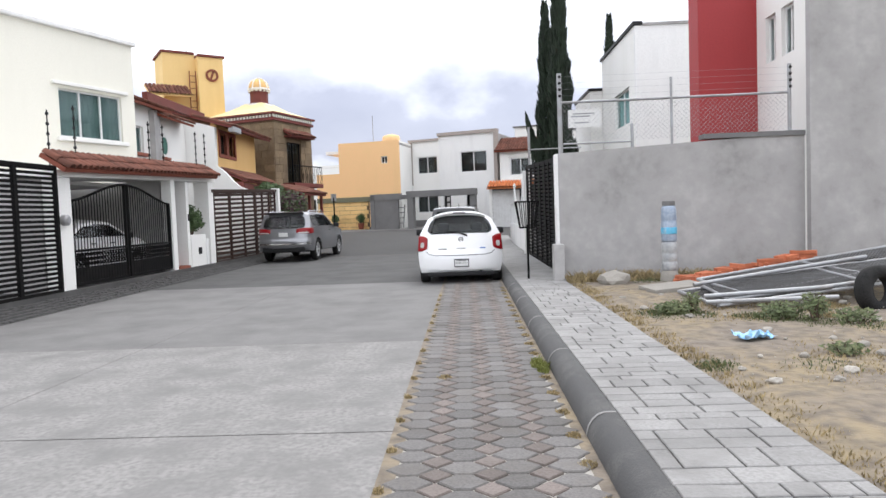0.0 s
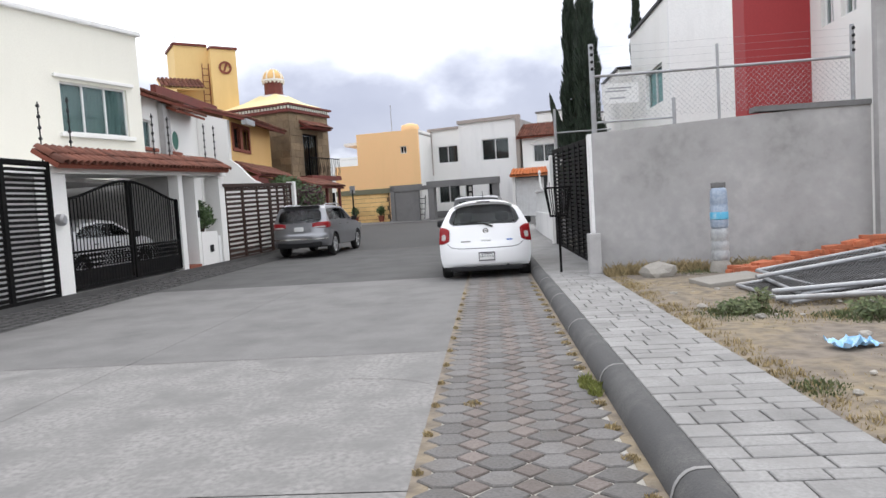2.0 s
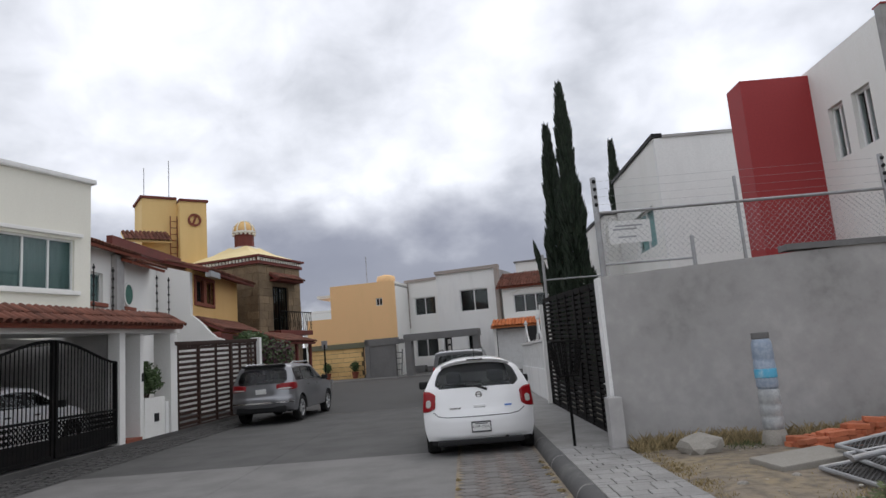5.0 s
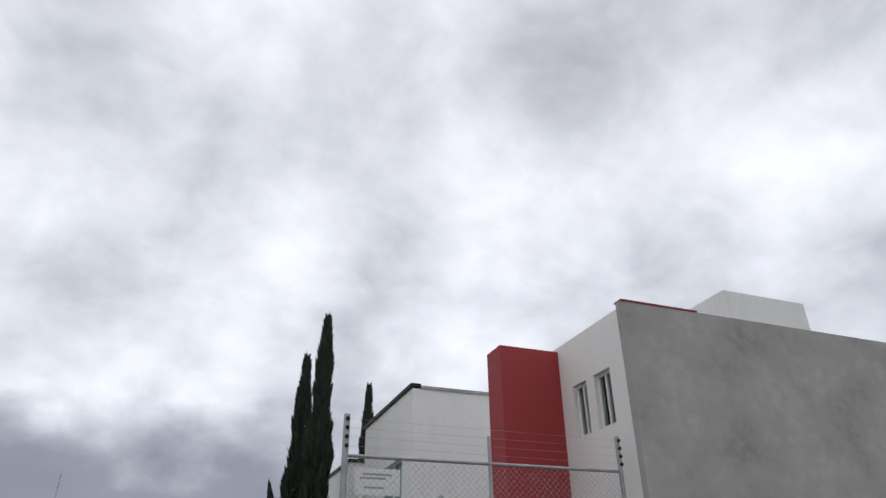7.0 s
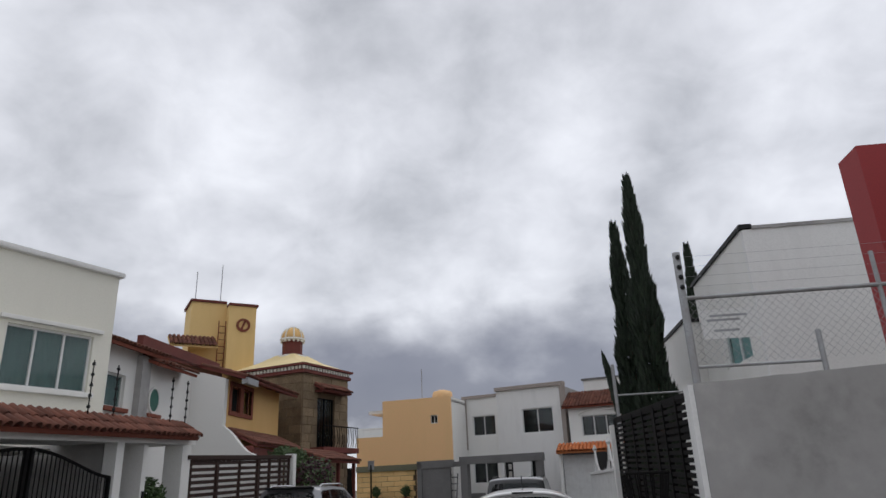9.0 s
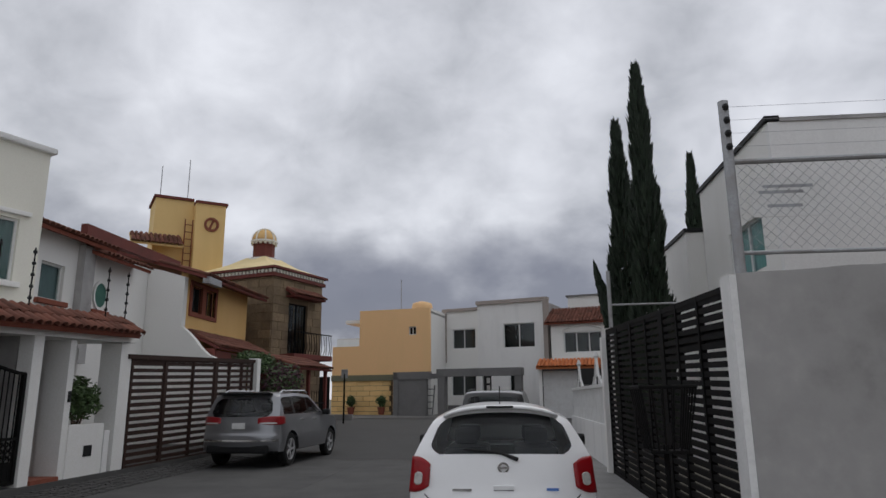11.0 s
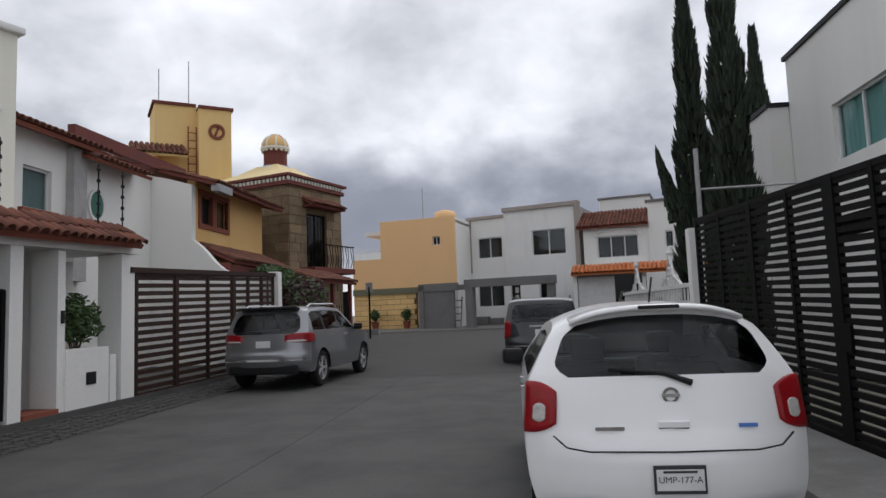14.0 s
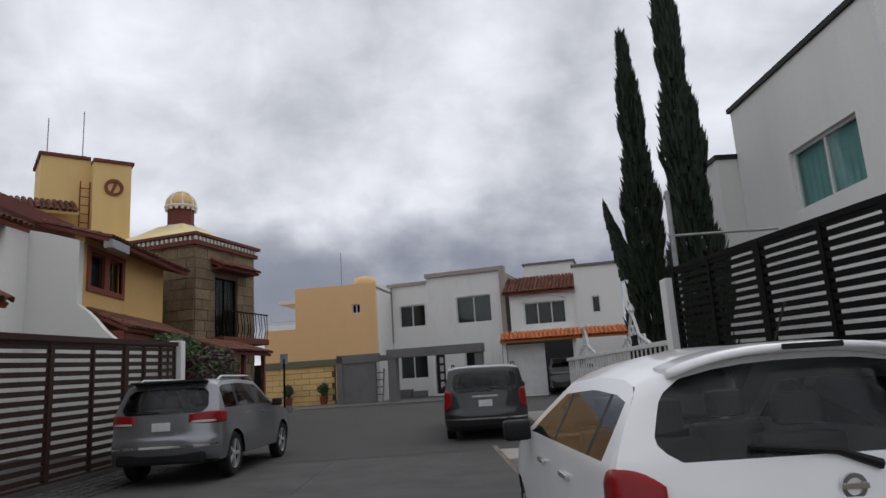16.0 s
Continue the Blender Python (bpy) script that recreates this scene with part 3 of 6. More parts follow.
part("coping", bx(4.6, 4.84, 0.22, 9, 6.82, 6.90), M["render_grey"], h)
part("wing", bx(-3.2, -0.02, -0.45, 3, 0, 5.8), M["white"], h, "lower white side wing")
part("coping", bx(-3.25, 0.03, -0.5, 3.05, 5.8, 5.9), M["trimblack"], h, "black parapet coping")


# ---- west side ----
# cream house behind the arched gate
h = house("house", pose(-11.7, 13.6, 0, 0, 0, 67), "cream two-storey house with a flat parapet and wide window")
L = 8.68
part("wall", pierced(L, 0, 7.08, 0.25, [(6.15, 8.2, 4.05, 5.42)]), M["cream"], h, "cream painted front wall")
window(h, 6.15, 8.2, 4.05, 5.42, 3, curtain=M["greycurtain"], sill=M["white"])
part("window_head", bx(5.95, 8.4, -0.1, 0.1, 5.5, 5.6, bevel=0.02), M["white"], h)
part("wall", bx(L - 0.25, L, 0.25, 8, 0, 7.08), M["white"], h)
part("wall", bx(0, 0.25, 0.25, 8, 0, 7.08), M["cream"], h)
part("wall", bx(0, L, 8, 8.2, 0, 7.08), M["cream"], h)
part("roof", bx(0.2, L - 0.25, 0.2, 8, 6.7, 6.85), M["render_grey"], h)
bm = bx(-0.1, L + 0.1, -0.12, 0.3, 7.06, 7.2, bevel=0.04)
part("cornice", bm, M["oldwhite"], h, "grey-white moulded cornice")

# white house with clay eaves and an oval window
h = house("house", pose(-9.0, 21.9, 0, 0, 0, 90), "white two-storey house with clay-tiled eaves and an oval window")
part("wall", pierced(4.65, 0, 5.6, 0.2, [(0.75, 1.6, 3.95, 4.85)]), M["white"], h)
window(h, 0.75, 1.6, 3.95, 4.85, 1, curtain=M["greycurtain"], sill=M["terracotta"])
bm = bmesh.new()
lathe(bm, [(0.30, 0), (0.36, 0.0), (0.36, 0.05), (0.30, 0.05)], 28)
part("oval_frame", bm, M["white"], h, m=pose(3.1, -0.005, 4.35, 90) @ Matrix.Diagonal((0.85, 1.1, 1, 1)), smooth=False)
bm = lathe(bmesh.new(), [(0.001, 0), (0.30, 0.0), (0.30, 0.03), (0.001, 0.03)], 28)
part("oval_pane", bm, M["tarp"], h, "dark green round pane", m=pose(3.1, -0.002, 4.35, 90) @ Matrix.Diagonal((0.85, 1.1, 1, 1)))
part("pier", bx(2.05, 2.5, -0.2, -0.003, 2.5, 5.5), M["render_grey"], h, "raw cement pier")
part("sill", bx(2.75, 3.5, -0.1, -0.003, 3.85, 3.95, bevel=0.02), M["terracotta"], h)
tile_roof(h, -0.2, 3.0, -0.45, 1.2, 5.55, 6.1, M["tile"], under=M["terracotta"])
tile_roof(h, 2.3, 4.65, -0.55, 0.6, 5.3, 5.75, M["tile"], under=M["terracotta"])
part("roof_beam", bx(2.9, 8.2, 0.4, 0.6, 6.0, 6.32), M["maroon"], h, "dark red ridge beam")
part("wall", bx(4.45, 4.65, 0.2, 0.9, 0, 5.6), M["white"], h)
part("wall", bx(4.65, 6.69, 0.7, 0.9, 0, 5.75), M["white"], h)
part("wall", bx(0, 6.69, 6, 6.2, 0, 6), M["white"], h)
part("roof", bx(0, 5.6, 0.92, 6, 5.75, 5.9), M["terracotta"], h)

# sloping white party wall
bm = bmesh.new()
sil = [(-12.0, 0.1), (-6.3, 0.1), (-6.3, 2.75), (-7.2, 2.85), (-7.5, 2.98), (-7.75, 3.2), (-8.0, 3.5), (-8.2, 3.7), (-8.44, 3.88), (-8.44, 5.5), (-9.2, 5.72), (-10.2, 5.95), (-12.0, 6.3)]
fr = [bm.verts.new((x, 28.6, z)) for x, z in sil]
bk = [bm.verts.new((x, 28.84, z)) for x, z in sil]
bm.faces.new(fr)
bm.faces.new(bk[::-1])
for i in range(len(sil)):
    k = (i + 1) % len(sil)
    bm.faces.new((fr[k], fr[i], bk[i], bk[k]))
solid("wall_party", bm, M["white"], "white curved party wall between two houses", "wall", kind="structure")

# yellow house: wall with window, stone corner with balcony, dome, tower
h = house("house", pose(-8.45, 28.85, 0, 0, 0, 90), "yellow house with terracotta window under a clay-tiled roof")
part("wall", pierced(5.1, 0.1, 5.75, 0.25, [(0.3, 2.1, 4.42, 5.32)]), M["yellow"], h)
window(h, 0.3, 2.1, 4.42, 5.32, 2, frame_mat=M["terracotta"], surround=M["terracotta"], bars=4)
part("mullion", bx(1.06, 1.34, -0.04, 0.1, 4.42, 5.32), M["terracotta"], h)
tile_roof(h, -0.25, 5.3, -0.75, 3.0, 5.52, 6.6, M["tile"], under=M["maroon"])
tile_roof(h, 0.1, 4.9, -1.15, -0.02, 3.25, 3.78, M["tile"], under=M["maroon"])
part("beam", bx(0.1, 4.9, -1.05, -0.85, 2.9, 3.14), M["maroon"], h)
part("bracket", bx(0.02, 0.22, -1.05, -0.02, 2.75, 3.2, bevel=0.08), M["maroon"], h, "rounded dark red bracket")
part("wall", bx(4.85, 5.1, 0.25, 7.5, 0.1, 5.7), M["yellow"], h)
part("gutter", bx(-0.22, 0.75, -0.82, -0.6, 5.28, 5.5), M["galv"], h, "flat grey gutter end")

# stone corner, turned with the street
s = house("house", pose(-7.65, 34.6, 0.4, 0, 0, 70), "brown stone corner block with balcony, toothed cornice and domed lantern")
W, D = 3.4, 4.2
part("wall", pierced(W, 0, 6.2, 0.3, [(1.05, 2.35, 3.05, 5.2)]), M["stonejoint"], s, "stone wall")
side = part("wall", bx(0.0, 0.3, 0.3, D, 0, 6.2), M["stonejoint"], s)
part("wall", bx(W - 0.3, W, 0.3, D, 0, 6.2), M["stonejoint"], s)
part("wall", bx(0, W, D, D + 0.2, 0, 6.2), M["stonejoint"], s)
# near-black sheet stands in for the unlit room behind the balcony door
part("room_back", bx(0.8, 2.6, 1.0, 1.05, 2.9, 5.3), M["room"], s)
w = window(s, 1.05, 2.35, 3.05, 5.2, 2, frame_mat=M["dark"], bars=6, room=False)
part("awning_board", bx(0.85, 2.95, -0.5, -0.02, 5.42, 5.5), M["maroon"], s)
tile_roof(s, 0.8, 3.0, -0.55, -0.02, 5.5, 5.8, M["tile"], under=M["maroon"])
part("balcony", bx(0.6, 3.3, -0.75, -0.02, 2.8, 3.02, bevel=0.02), M["maroon"], s, "dark red balcony slab")
for i in range(15):
    part("baluster", tube(bmesh.new(), [(0.7 + i * 0.18, -0.7, 3.02), (0.7 + i * 0.18, -0.74 - 0.05 * (i % 2), 3.3), (0.7 + i * 0.18, -0.7, 3.9)], 0.014, 6), M["dark"], s)
part("handrail", bx(0.65, 3.28, -0.73, -0.67, 3.9, 3.94), M["dark"], s)
part("cornice", bx(-0.12, W + 0.12, -0.12, D + 0.2, 6.2, 6.34), M["maroon"], s)
part("cornice", bx(-0.2, W + 0.2, -0.2, D + 0.2, 6.52, 6.62), M["maroon"], s)
part("frieze", bx(-0.05, W + 0.05, -0.05, D + 0.1, 6.34, 6.52), M["maroon"], s)
for i in range(18):
    part("dentil", bx(-0.12 + i * 0.2, -0.02 + i * 0.2, -0.13, -0.052, 6.36, 6.5), M["cream"], s)
for i in range(20):
    part("dentil", bx(-0.13, -0.052, 0.05 + i * 0.2, 0.15 + i * 0.2, 6.36, 6.5), M["cream"], s)
bm = bmesh.new()
b4 = [bm.verts.new(p) for p in ((-0.1, -0.1, 6.62), (W + 0.1, -0.1, 6.62), (W + 0.1, D + 0.1, 6.62), (-0.1, D + 0.1, 6.62))]
m4 = [bm.verts.new(p) for p in ((0.7, 1.0, 7.05), (W - 0.6, 1.0, 7.05), (W - 0.6, 3.2, 7.05), (0.7, 3.2, 7.05))]
t4 = [bm.verts.new(p) for p in ((1.15, 1.5, 7.4), (2.25, 1.5, 7.4), (2.25, 2.6, 7.4), (1.15, 2.6, 7.4))]
for lo_, hi_ in ((b4, m4), (m4, t4)):
    for i in range(4):
        bm.faces.new((lo_[i], lo_[(i + 1) % 4], hi_[(i + 1) % 4], hi_[i]))
bm.faces.new(t4)
part("roof", bm, M["butter"], s, "pale yellow swept roof", smooth=False)
lantern = part("lantern", lathe(bmesh.new(), [(0.62, 7.25), (0.62, 7.42), (0.52, 7.45), (0.48, 7.5), (0.48, 8.1), (0.52, 8.15)], 8, (1.7, 2.05, 0)), M["maroon"], s, "dark red eight-sided lantern drum")
part("lantern_ring", lathe(bmesh.new(), [(0.7, 7.24), (0.7, 7.36), (0.6, 7.40), (0.6, 7.24)], 24, (1.7, 2.05, 0)), M["white"], lantern)
part("lantern_ring", lathe(bmesh.new(), [(0.5, 8.12), (0.6, 8.16), (0.6, 8.23), (0.5, 8.26)], 24, (1.7, 2.05, 0)), M["white"], lantern)
for i in range(16):
    a = i * math.pi / 8
    part("dentil", bx(-0.05, 0.05, -0.03, 0.03, 8.04, 8.14), M["cream"], lantern, m=pose(1.7 + 0.54 * math.cos(a), 2.05 + 0.54 * math.sin(a), 0, 0, 0, math.degrees(a) + 90))
part("dome", lathe(bmesh.new(), [(0.53 * math.cos(k * math.pi / 16), 8.24 + 0.55 * math.sin(k * math.pi / 16)) for k in range(8)] + [(0.02, 8.8)], 24, (1.7, 2.05, 0)), M["yellow"], lantern, "yellow dome", smooth=True)
for i in range(8):
    a = i * math.pi / 4
    part("dome_rib", tube(bmesh.new(), [(1.7 + 0.54 * math.cos(k * math.pi / 12) * math.cos(a), 2.05 + 0.54 * math.cos(k * math.pi / 12) * math.sin(a), 8.25 + 0.56 * math.sin(k * math.pi / 12)) for k in range(7)], 0.04, 6), M["cream"], lantern)

# tower behind
t = house("house", pose(-12.3, 36.0, 0, 0, 0, 35), "yellow water tower house with ladder, medallion and tiled porch roof")
part("wall", bx(0.3, 1.6, -0.3, 2.2, 3, 10.3), M["lemon"], t, "pale yellow tower wall")
part("wall", bx(-1.35, 0.3, 0.3, 2.4, 3, 10.5), M["lemon"], t)
part("coping", bx(0.28, 1.68, -0.38, 2.3, 10.3, 10.42), M["maroon"], t)
part("coping", bx(-1.43, 0.27, 0.22, 2.5, 10.5, 10.62), M["maroon"], t)
part("medallion", lathe(bmesh.new(), [(0.22, 0), (0.33, 0.0), (0.33, 0.06), (0.22, 0.06)], 24), M["terracotta"], t, m=pose(1.0, -0.31, 9.35, 90))
part("medallion_bar", bx(-0.05, 0.05, -0.02, 0.02, -0.22, 0.22), M["terracotta"], t, m=pose(1.0, -0.33, 9.35, 0, 20, 0))
for dx in (-0.16, 0.16):
    part("ladder_rail", tube(bmesh.new(), [(0.1 + dx, 0.14, 6.5), (0.1 + dx, 0.14, 9.6)], 0.025, 6), M["terracotta"], t)
for i in range(9):
    part("ladder_rung", tube(bmesh.new(), [(-0.06, 0.14, 6.7 + i * 0.33), (0.26, 0.14, 6.7 + i * 0.33)], 0.018, 6), M["terracotta"], t)
tile_roof(t, -2.3, -0.2, -1.0, 0.28, 8.1, 8.75, M["tile"], under=M["lemon"])
for dx, top in ((-1.1, 12.3), (0.1, 12.8)):
    part("antenna", tube(bmesh.new(), [(dx, 1.2, 10.6), (dx, 1.2, top)], 0.02, 6), M["galv"], t)
part("wall", bx(-6, 4.2, 2.6, 2.8, 0, 6.6), M["lemon"], t)
part("roof_beam", bx(-4.2, 0.2, -2.4, -2.1, 6.2, 6.6), M["maroon"], t)


# ---- end of the street ----
h = house("house", pose(-6.6, 46.4, 0.6, 0, 0, -12), "peach two-storey house over a yellow ashlar garden wall")
part("wall", pierced(4.3, 2.3, 6.0, 0.25, [(3.05, 3.5, 4.5, 4.98)]), M["peach"], h)
window(h, 3.05, 3.5, 4.5, 4.98, 2)
part("wall", bx(4.05, 4.3, 0.25, 6, 0, 6.0), M["white"], h, "white side wall")
part("wall", bx(0, 0.2, 0.25, 6, 0, 6.0), M["peach"], h)
part("wall", bx(-1.7, 0, 0.0, 6, 2.3, 3.95), M["peach"], h, "lower peach terrace wall")
part("roof", bx(0, 4.3, 0.25, 6, 5.7, 5.85), M["render_grey"], h)
part("terrace_rail", bx(-1.6, -0.1, 0.4, 0.44, 4.4, 4.45), M["whitesteel"], h)
part("roof_edge", bx(-1.2, -0.002, 0.6, 3, 5.35, 5.55), M["white"], h)
part("band", bx(-1.7, 2.6, -0.1, 0.1, 1.98, 2.3), M["moss"], h, "mossy green-grey band")
part("water_tank", lathe(bmesh.new(), [(0.6, 5.85), (0.62, 6.3), (0.55, 6.5), (0.2, 6.6)], 20, (3.3, 1.6, 0)), M["peach"], h, smooth=True)
part("antenna", tube(bmesh.new(), [(2.2, 1, 5.85), (2.2, 1, 7.9)], 0.025, 6), M["galv"], h)
part("wall_core", bx(-1.7, 2.0, 0.06, 0.25, 0, 2.0), M["stonejoint"], h)
for j in range(7):
    for i in range(5):
        x0 = -1.7 + i * 0.8 - (0.4 if j % 2 else 0)
        a, b = max(x0, -1.7), min(x0 + 0.78, 2.0)
        if b - a > 0.05:
            part("ashlar", bx(a, b, 0.0, 0.06, j * 0.285, j * 0.285 + 0.265, bevel=0.012), M["ashlar"], h)

h = house("house", pose(-1.9, 48.6, 0.75, 0, 0, -20), "unfinished white two-storey house with black windows and grey portico")
part("wall", pierced(2.35, 0, 5.95, 0.25, [(0.6, 2.1, 3.7, 4.88), (0.5, 2.1, 0.95, 2.2)]), M["white"], h)
part("wall", pierced(4.25, 0, 6.2, 0.25, [(1.6, 3.5, 3.62, 5.02), (0.25, 0.8, 0.1, 2.2), (1.9, 2.7, 0.7, 2.2)]), M["oldwhite"], h, "patchy unfinished white wall", m=pose(2.35, -0.25, 0))
window(h, 0.6, 2.1, 3.7, 4.88, 2)
window(h, 0.5, 2.1, 0.95, 2.2, 2)
w = window(h, 1.6, 3.5, 3.62, 5.02, 2)
w.matrix_local = pose(2.35, -0.25, 0)
w = window(h, 1.9, 2.7, 0.7, 2.2, 1)
w.matrix_local = pose(2.35, -0.25, 0)
part("door", bx(2.62, 3.12, -0.1, -0.05, 0.1, 2.2), M["trimblack"], h, "black front door")
for k in range(4):
    part("door_pane", bx(2.8, 3.0, -0.11, -0.102, 0.4 + k * 0.42, 0.7 + k * 0.42), M["clearlens"], h)
part("wall", bx(6.35, 6.6, 0.0, 8, 0, 6.15), M["render_grey"], h, "raw grey side wall")
part("wall", bx(0, 0.25, 0.25, 8, 0, 5.9), M["white"], h)
part("wall", bx(0, 6.6, 8, 8.2, 0, 5.9), M["white"], h)
part("roof", bx(0.25, 6.35, 0.25, 8, 5.6, 5.75), M["render_grey"], h)
part("frame_band", bx(-0.05, 0.22, -0.12, -0.003, 2.9, 5.95), M["taupe"], h, "taupe frame band")
part("frame_band", bx(-0.05, 2.3, -0.12, 0.3, 5.95, 6.12), M["taupe"], h)
part("frame_band", bx(2.3, 6.65, -0.4, 0.1, 6.2, 6.42), M["taupe"], h)
part("frame_band", bx(6.4, 6.65, -0.4, -0.003, 2.9, 6.2), M["taupe"], h)
for k in range(2):
    part("rubble_block", bx(0.6 + k * 0.9, 1.35 + k * 0.8, -0.75, -0.35, 0.0, 0.42 - k * 0.1, bevel=0.02), M["portico"], h)

# raw cement portico before the two houses
p = thing("portico", pose(-4.4, 45.2, 0.6, 0, 0, -17), "raw grey cement portico and meter wall before the unfinished house", "portico")
part("pillar", bx(0, 0.3, 0, 0.3, 0, 2.35), M["portico"], p)
part("meter_wall", bx(0.3, 2.0, 0.05, 0.25, 0, 2.0), M["portico"], p)
part("lintel", bx(0, 2.2, 0, 0.3, 2.0, 2.4), M["portico"], p)
part("pillar", bx(2.75, 3.15, -0.2, 0.25, 0, 2.45), M["portico"], p)
part("lintel", bx(2.7, 7.4, -0.22, 0.3, 2.1, 2.5), M["portico"], p)
part("pillar", bx(7.0, 7.35, -0.15, 0.25, 0, 2.1), M["portico"], p)
part("link_beam", bx(2.2, 2.75, 0.02, 0.24, 2.02, 2.28), M["portico"], p)


# ---- vehicles ----
def car(name, m, L, W, H, C, paint, label, rear_glass, front_glass, side_glass, belt, sill, wheels, wr, lamp, inset=0.12, category="car",
        glass_w=0.83, tumble=0.2, round_=5, drop=0.05, taper=0.09, bumper=None, lamp_clear=None, rails=False, spokes=5):
    """A car, rear at y = 0, front at y = L. C: centre line from the rear bumper over the roof to the nose."""
    root = thing(name, m, label, category)
    mid = L / 2
    E = []
    for y, z in C:
        k = 1 - min(y, L - y) / (0.22 * L)
        e = inset * max(0, k) ** 0.7 if k > 0 else 0
        E.append((y + e if y < mid else y - e, z - (drop if z > belt + 0.12 else 0.02 if z > 0.5 else 0)))
    for i in range(1, len(E)):
        E[i] = (max(E[i][0], E[i - 1][0] + 0.001), E[i][1]) if E[i][0] < mid or E[i][1] > 0.6 else (max(E[i][0], E[i - 1][0] + 0.0005), E[i][1])

    def hw(y, z):
        p = 1 - taper * max(0, (0.55 - y) / 0.55) ** 2 - 0.16 * max(0, (y - (L - 0.8)) / 0.8) ** 2
        t = 1.0 if z < belt else 1 - tumble * ((z - belt) / (H - belt)) ** 1.15
        b = 1 - 0.07 * max(0, (0.45 - z) / 0.25) ** 2 - 0.025 * max(0, min(1, (z - 0.7) / (belt - 0.7)))
        hip = 0.012 * math.exp(-((z - 0.62) / 0.16) ** 2)
        return W / 2 * p * t * b * (1 + hip)

    ts = [-1, -0.97, -0.93, -0.88, -glass_w, -0.62, -0.4, -0.2, 0, 0.2, 0.4, 0.62, glass_w, 0.88, 0.93, 0.97, 1]

    def skin(c, e, t):
        k = abs(t) ** round_
        y, z = c[0] * (1 - k) + e[0] * k, c[1] * (1 - k) + e[1] * k
        return Vector((hw(*e) * t, y, z))

    body, rear, front = bmesh.new(), bmesh.new(), bmesh.new()
    panes = {}
    cache = {}

    def vert(bm, p):
        key = (id(bm), round(p[0], 4), round(p[1], 4), round(p[2], 4))
        if key not in cache:
            cache[key] = bm.verts.new(p)
        return cache[key]

    def quad(bm, pts):
        vs = []
        for p in pts:
            v = vert(bm, p)
            if v not in vs:
                vs.append(v)
        if len(vs) > 2:
            try:
                bm.faces.new(vs)
            except ValueError:
                pass

    # the centre line is refined so that the skin stays round
    Cf, Ef, seg, part_of = [], [], [], []
    for i in range(len(C) - 1):
        for s in [k / 9 for k in range(9)] if i in rear_glass else (0, 0.34, 0.67):
            Cf.append(tuple(C[i][k] * (1 - s) + C[i + 1][k] * s for k in (0, 1)))
            Ef.append(tuple(E[i][k] * (1 - s) + E[i + 1][k] * s for k in (0, 1)))
            seg.append(i)
            part_of.append(s)
    Cf.append(C[-1])
    Ef.append(E[-1])
    part_of.append(0)

    def edge(i, t):
        """The glass edge bends in towards its lower and upper corners."""
        if seg[min(i, len(seg) - 1)] not in rear_glass and (i == 0 or seg[i - 1] not in rear_glass):
            return t
        f = part_of[i] if i < len(seg) and seg[i] in rear_glass else 1.0
        k = 1 - 0.16 * max(0, 1 - f / 0.35) ** 2 - 0.12 * max(0, (f - 0.8) / 0.2) ** 2
        return t * k if abs(t) <= glass_w + 0.001 else t

    for i in range(len(Cf) - 1):
        for a, b in zip(ts, ts[1:]):
            inside = max(abs(a), abs(b)) <= glass_w + 0.001
            bm = rear if seg[i] in rear_glass and inside else front if seg[i] in front_glass and inside else body
            quad(bm, [skin(Cf[i], Ef[i], edge(i, a)), skin(Cf[i], Ef[i], edge(i, b)), skin(Cf[i + 1], Ef[i + 1], edge(i + 1, b)), skin(Cf[i + 1], Ef[i + 1], edge(i + 1, a))])
    # flanks
    ey, ez = [e[0] for e in Ef], [e[1] for e in Ef]
    y0, y1 = ey[0], ey[-1]
    n = int((y1 - y0) / 0.06)
    cols = []
    for j in range(n + 1):
        y = y0 + (y1 - y0) * j / n
        zt = float(np.interp(y, ey, ez))
        zb = sill
        for wy in wheels:
            d = (wr + 0.05) ** 2 - (y - wy) ** 2
            if d > 0:
                zb = max(zb, wr + math.sqrt(d))
        zb = min(zb, zt - 0.02)
        bl = min(belt, zt - 0.015)
        lo_ = min(bl + 0.03, zt - 0.008)
        hi_ = max(lo_, zt - 0.07)
        cols.append((y, [zb + (bl - zb) * k / 6 for k in range(7)] + [lo_, hi_, zt]))
    for sx in (-1, 1):
        for (ya, za), (yb, zb) in zip(cols, cols[1:]):
            ym = (ya + yb) / 2
            for r in range(9):
                win = r == 7 and side_glass[0][0] < ym < side_glass[-1][1]
                bm = body
                if win:
                    spot = [k for k, (a, b) in enumerate(side_glass) if a < ym < b]
                    after = sum(b <= ym for a, b in side_glass)
                    bm = panes.setdefault((sx, "side_window", spot[0]) if spot else (sx, "door_pillar", after), bmesh.new())
                pts = [(sx * hw(ya, za[r]), ya, za[r]), (sx * hw(yb, zb[r]), yb, zb[r]), (sx * hw(yb, zb[r + 1]), yb, zb[r + 1]), (sx * hw(ya, za[r + 1]), ya, za[r + 1])]
                quad(bm, pts if sx > 0 else pts[::-1])
    for bm in (body, rear, front, *panes.values()):
        bmesh.ops.recalc_face_normals(bm, faces=bm.faces[:])
    part("body", body, paint, root, smooth=True)
    part("rear_window", rear, M["carglass"], root, smooth=True)
    part("windscreen", front, M["carglass"], root, smooth=True)
    for (sx, nm, k), bm in panes.items():
        part(nm, bm, M["carglass"] if nm == "side_window" else M["trimblack"], root, smooth=True)
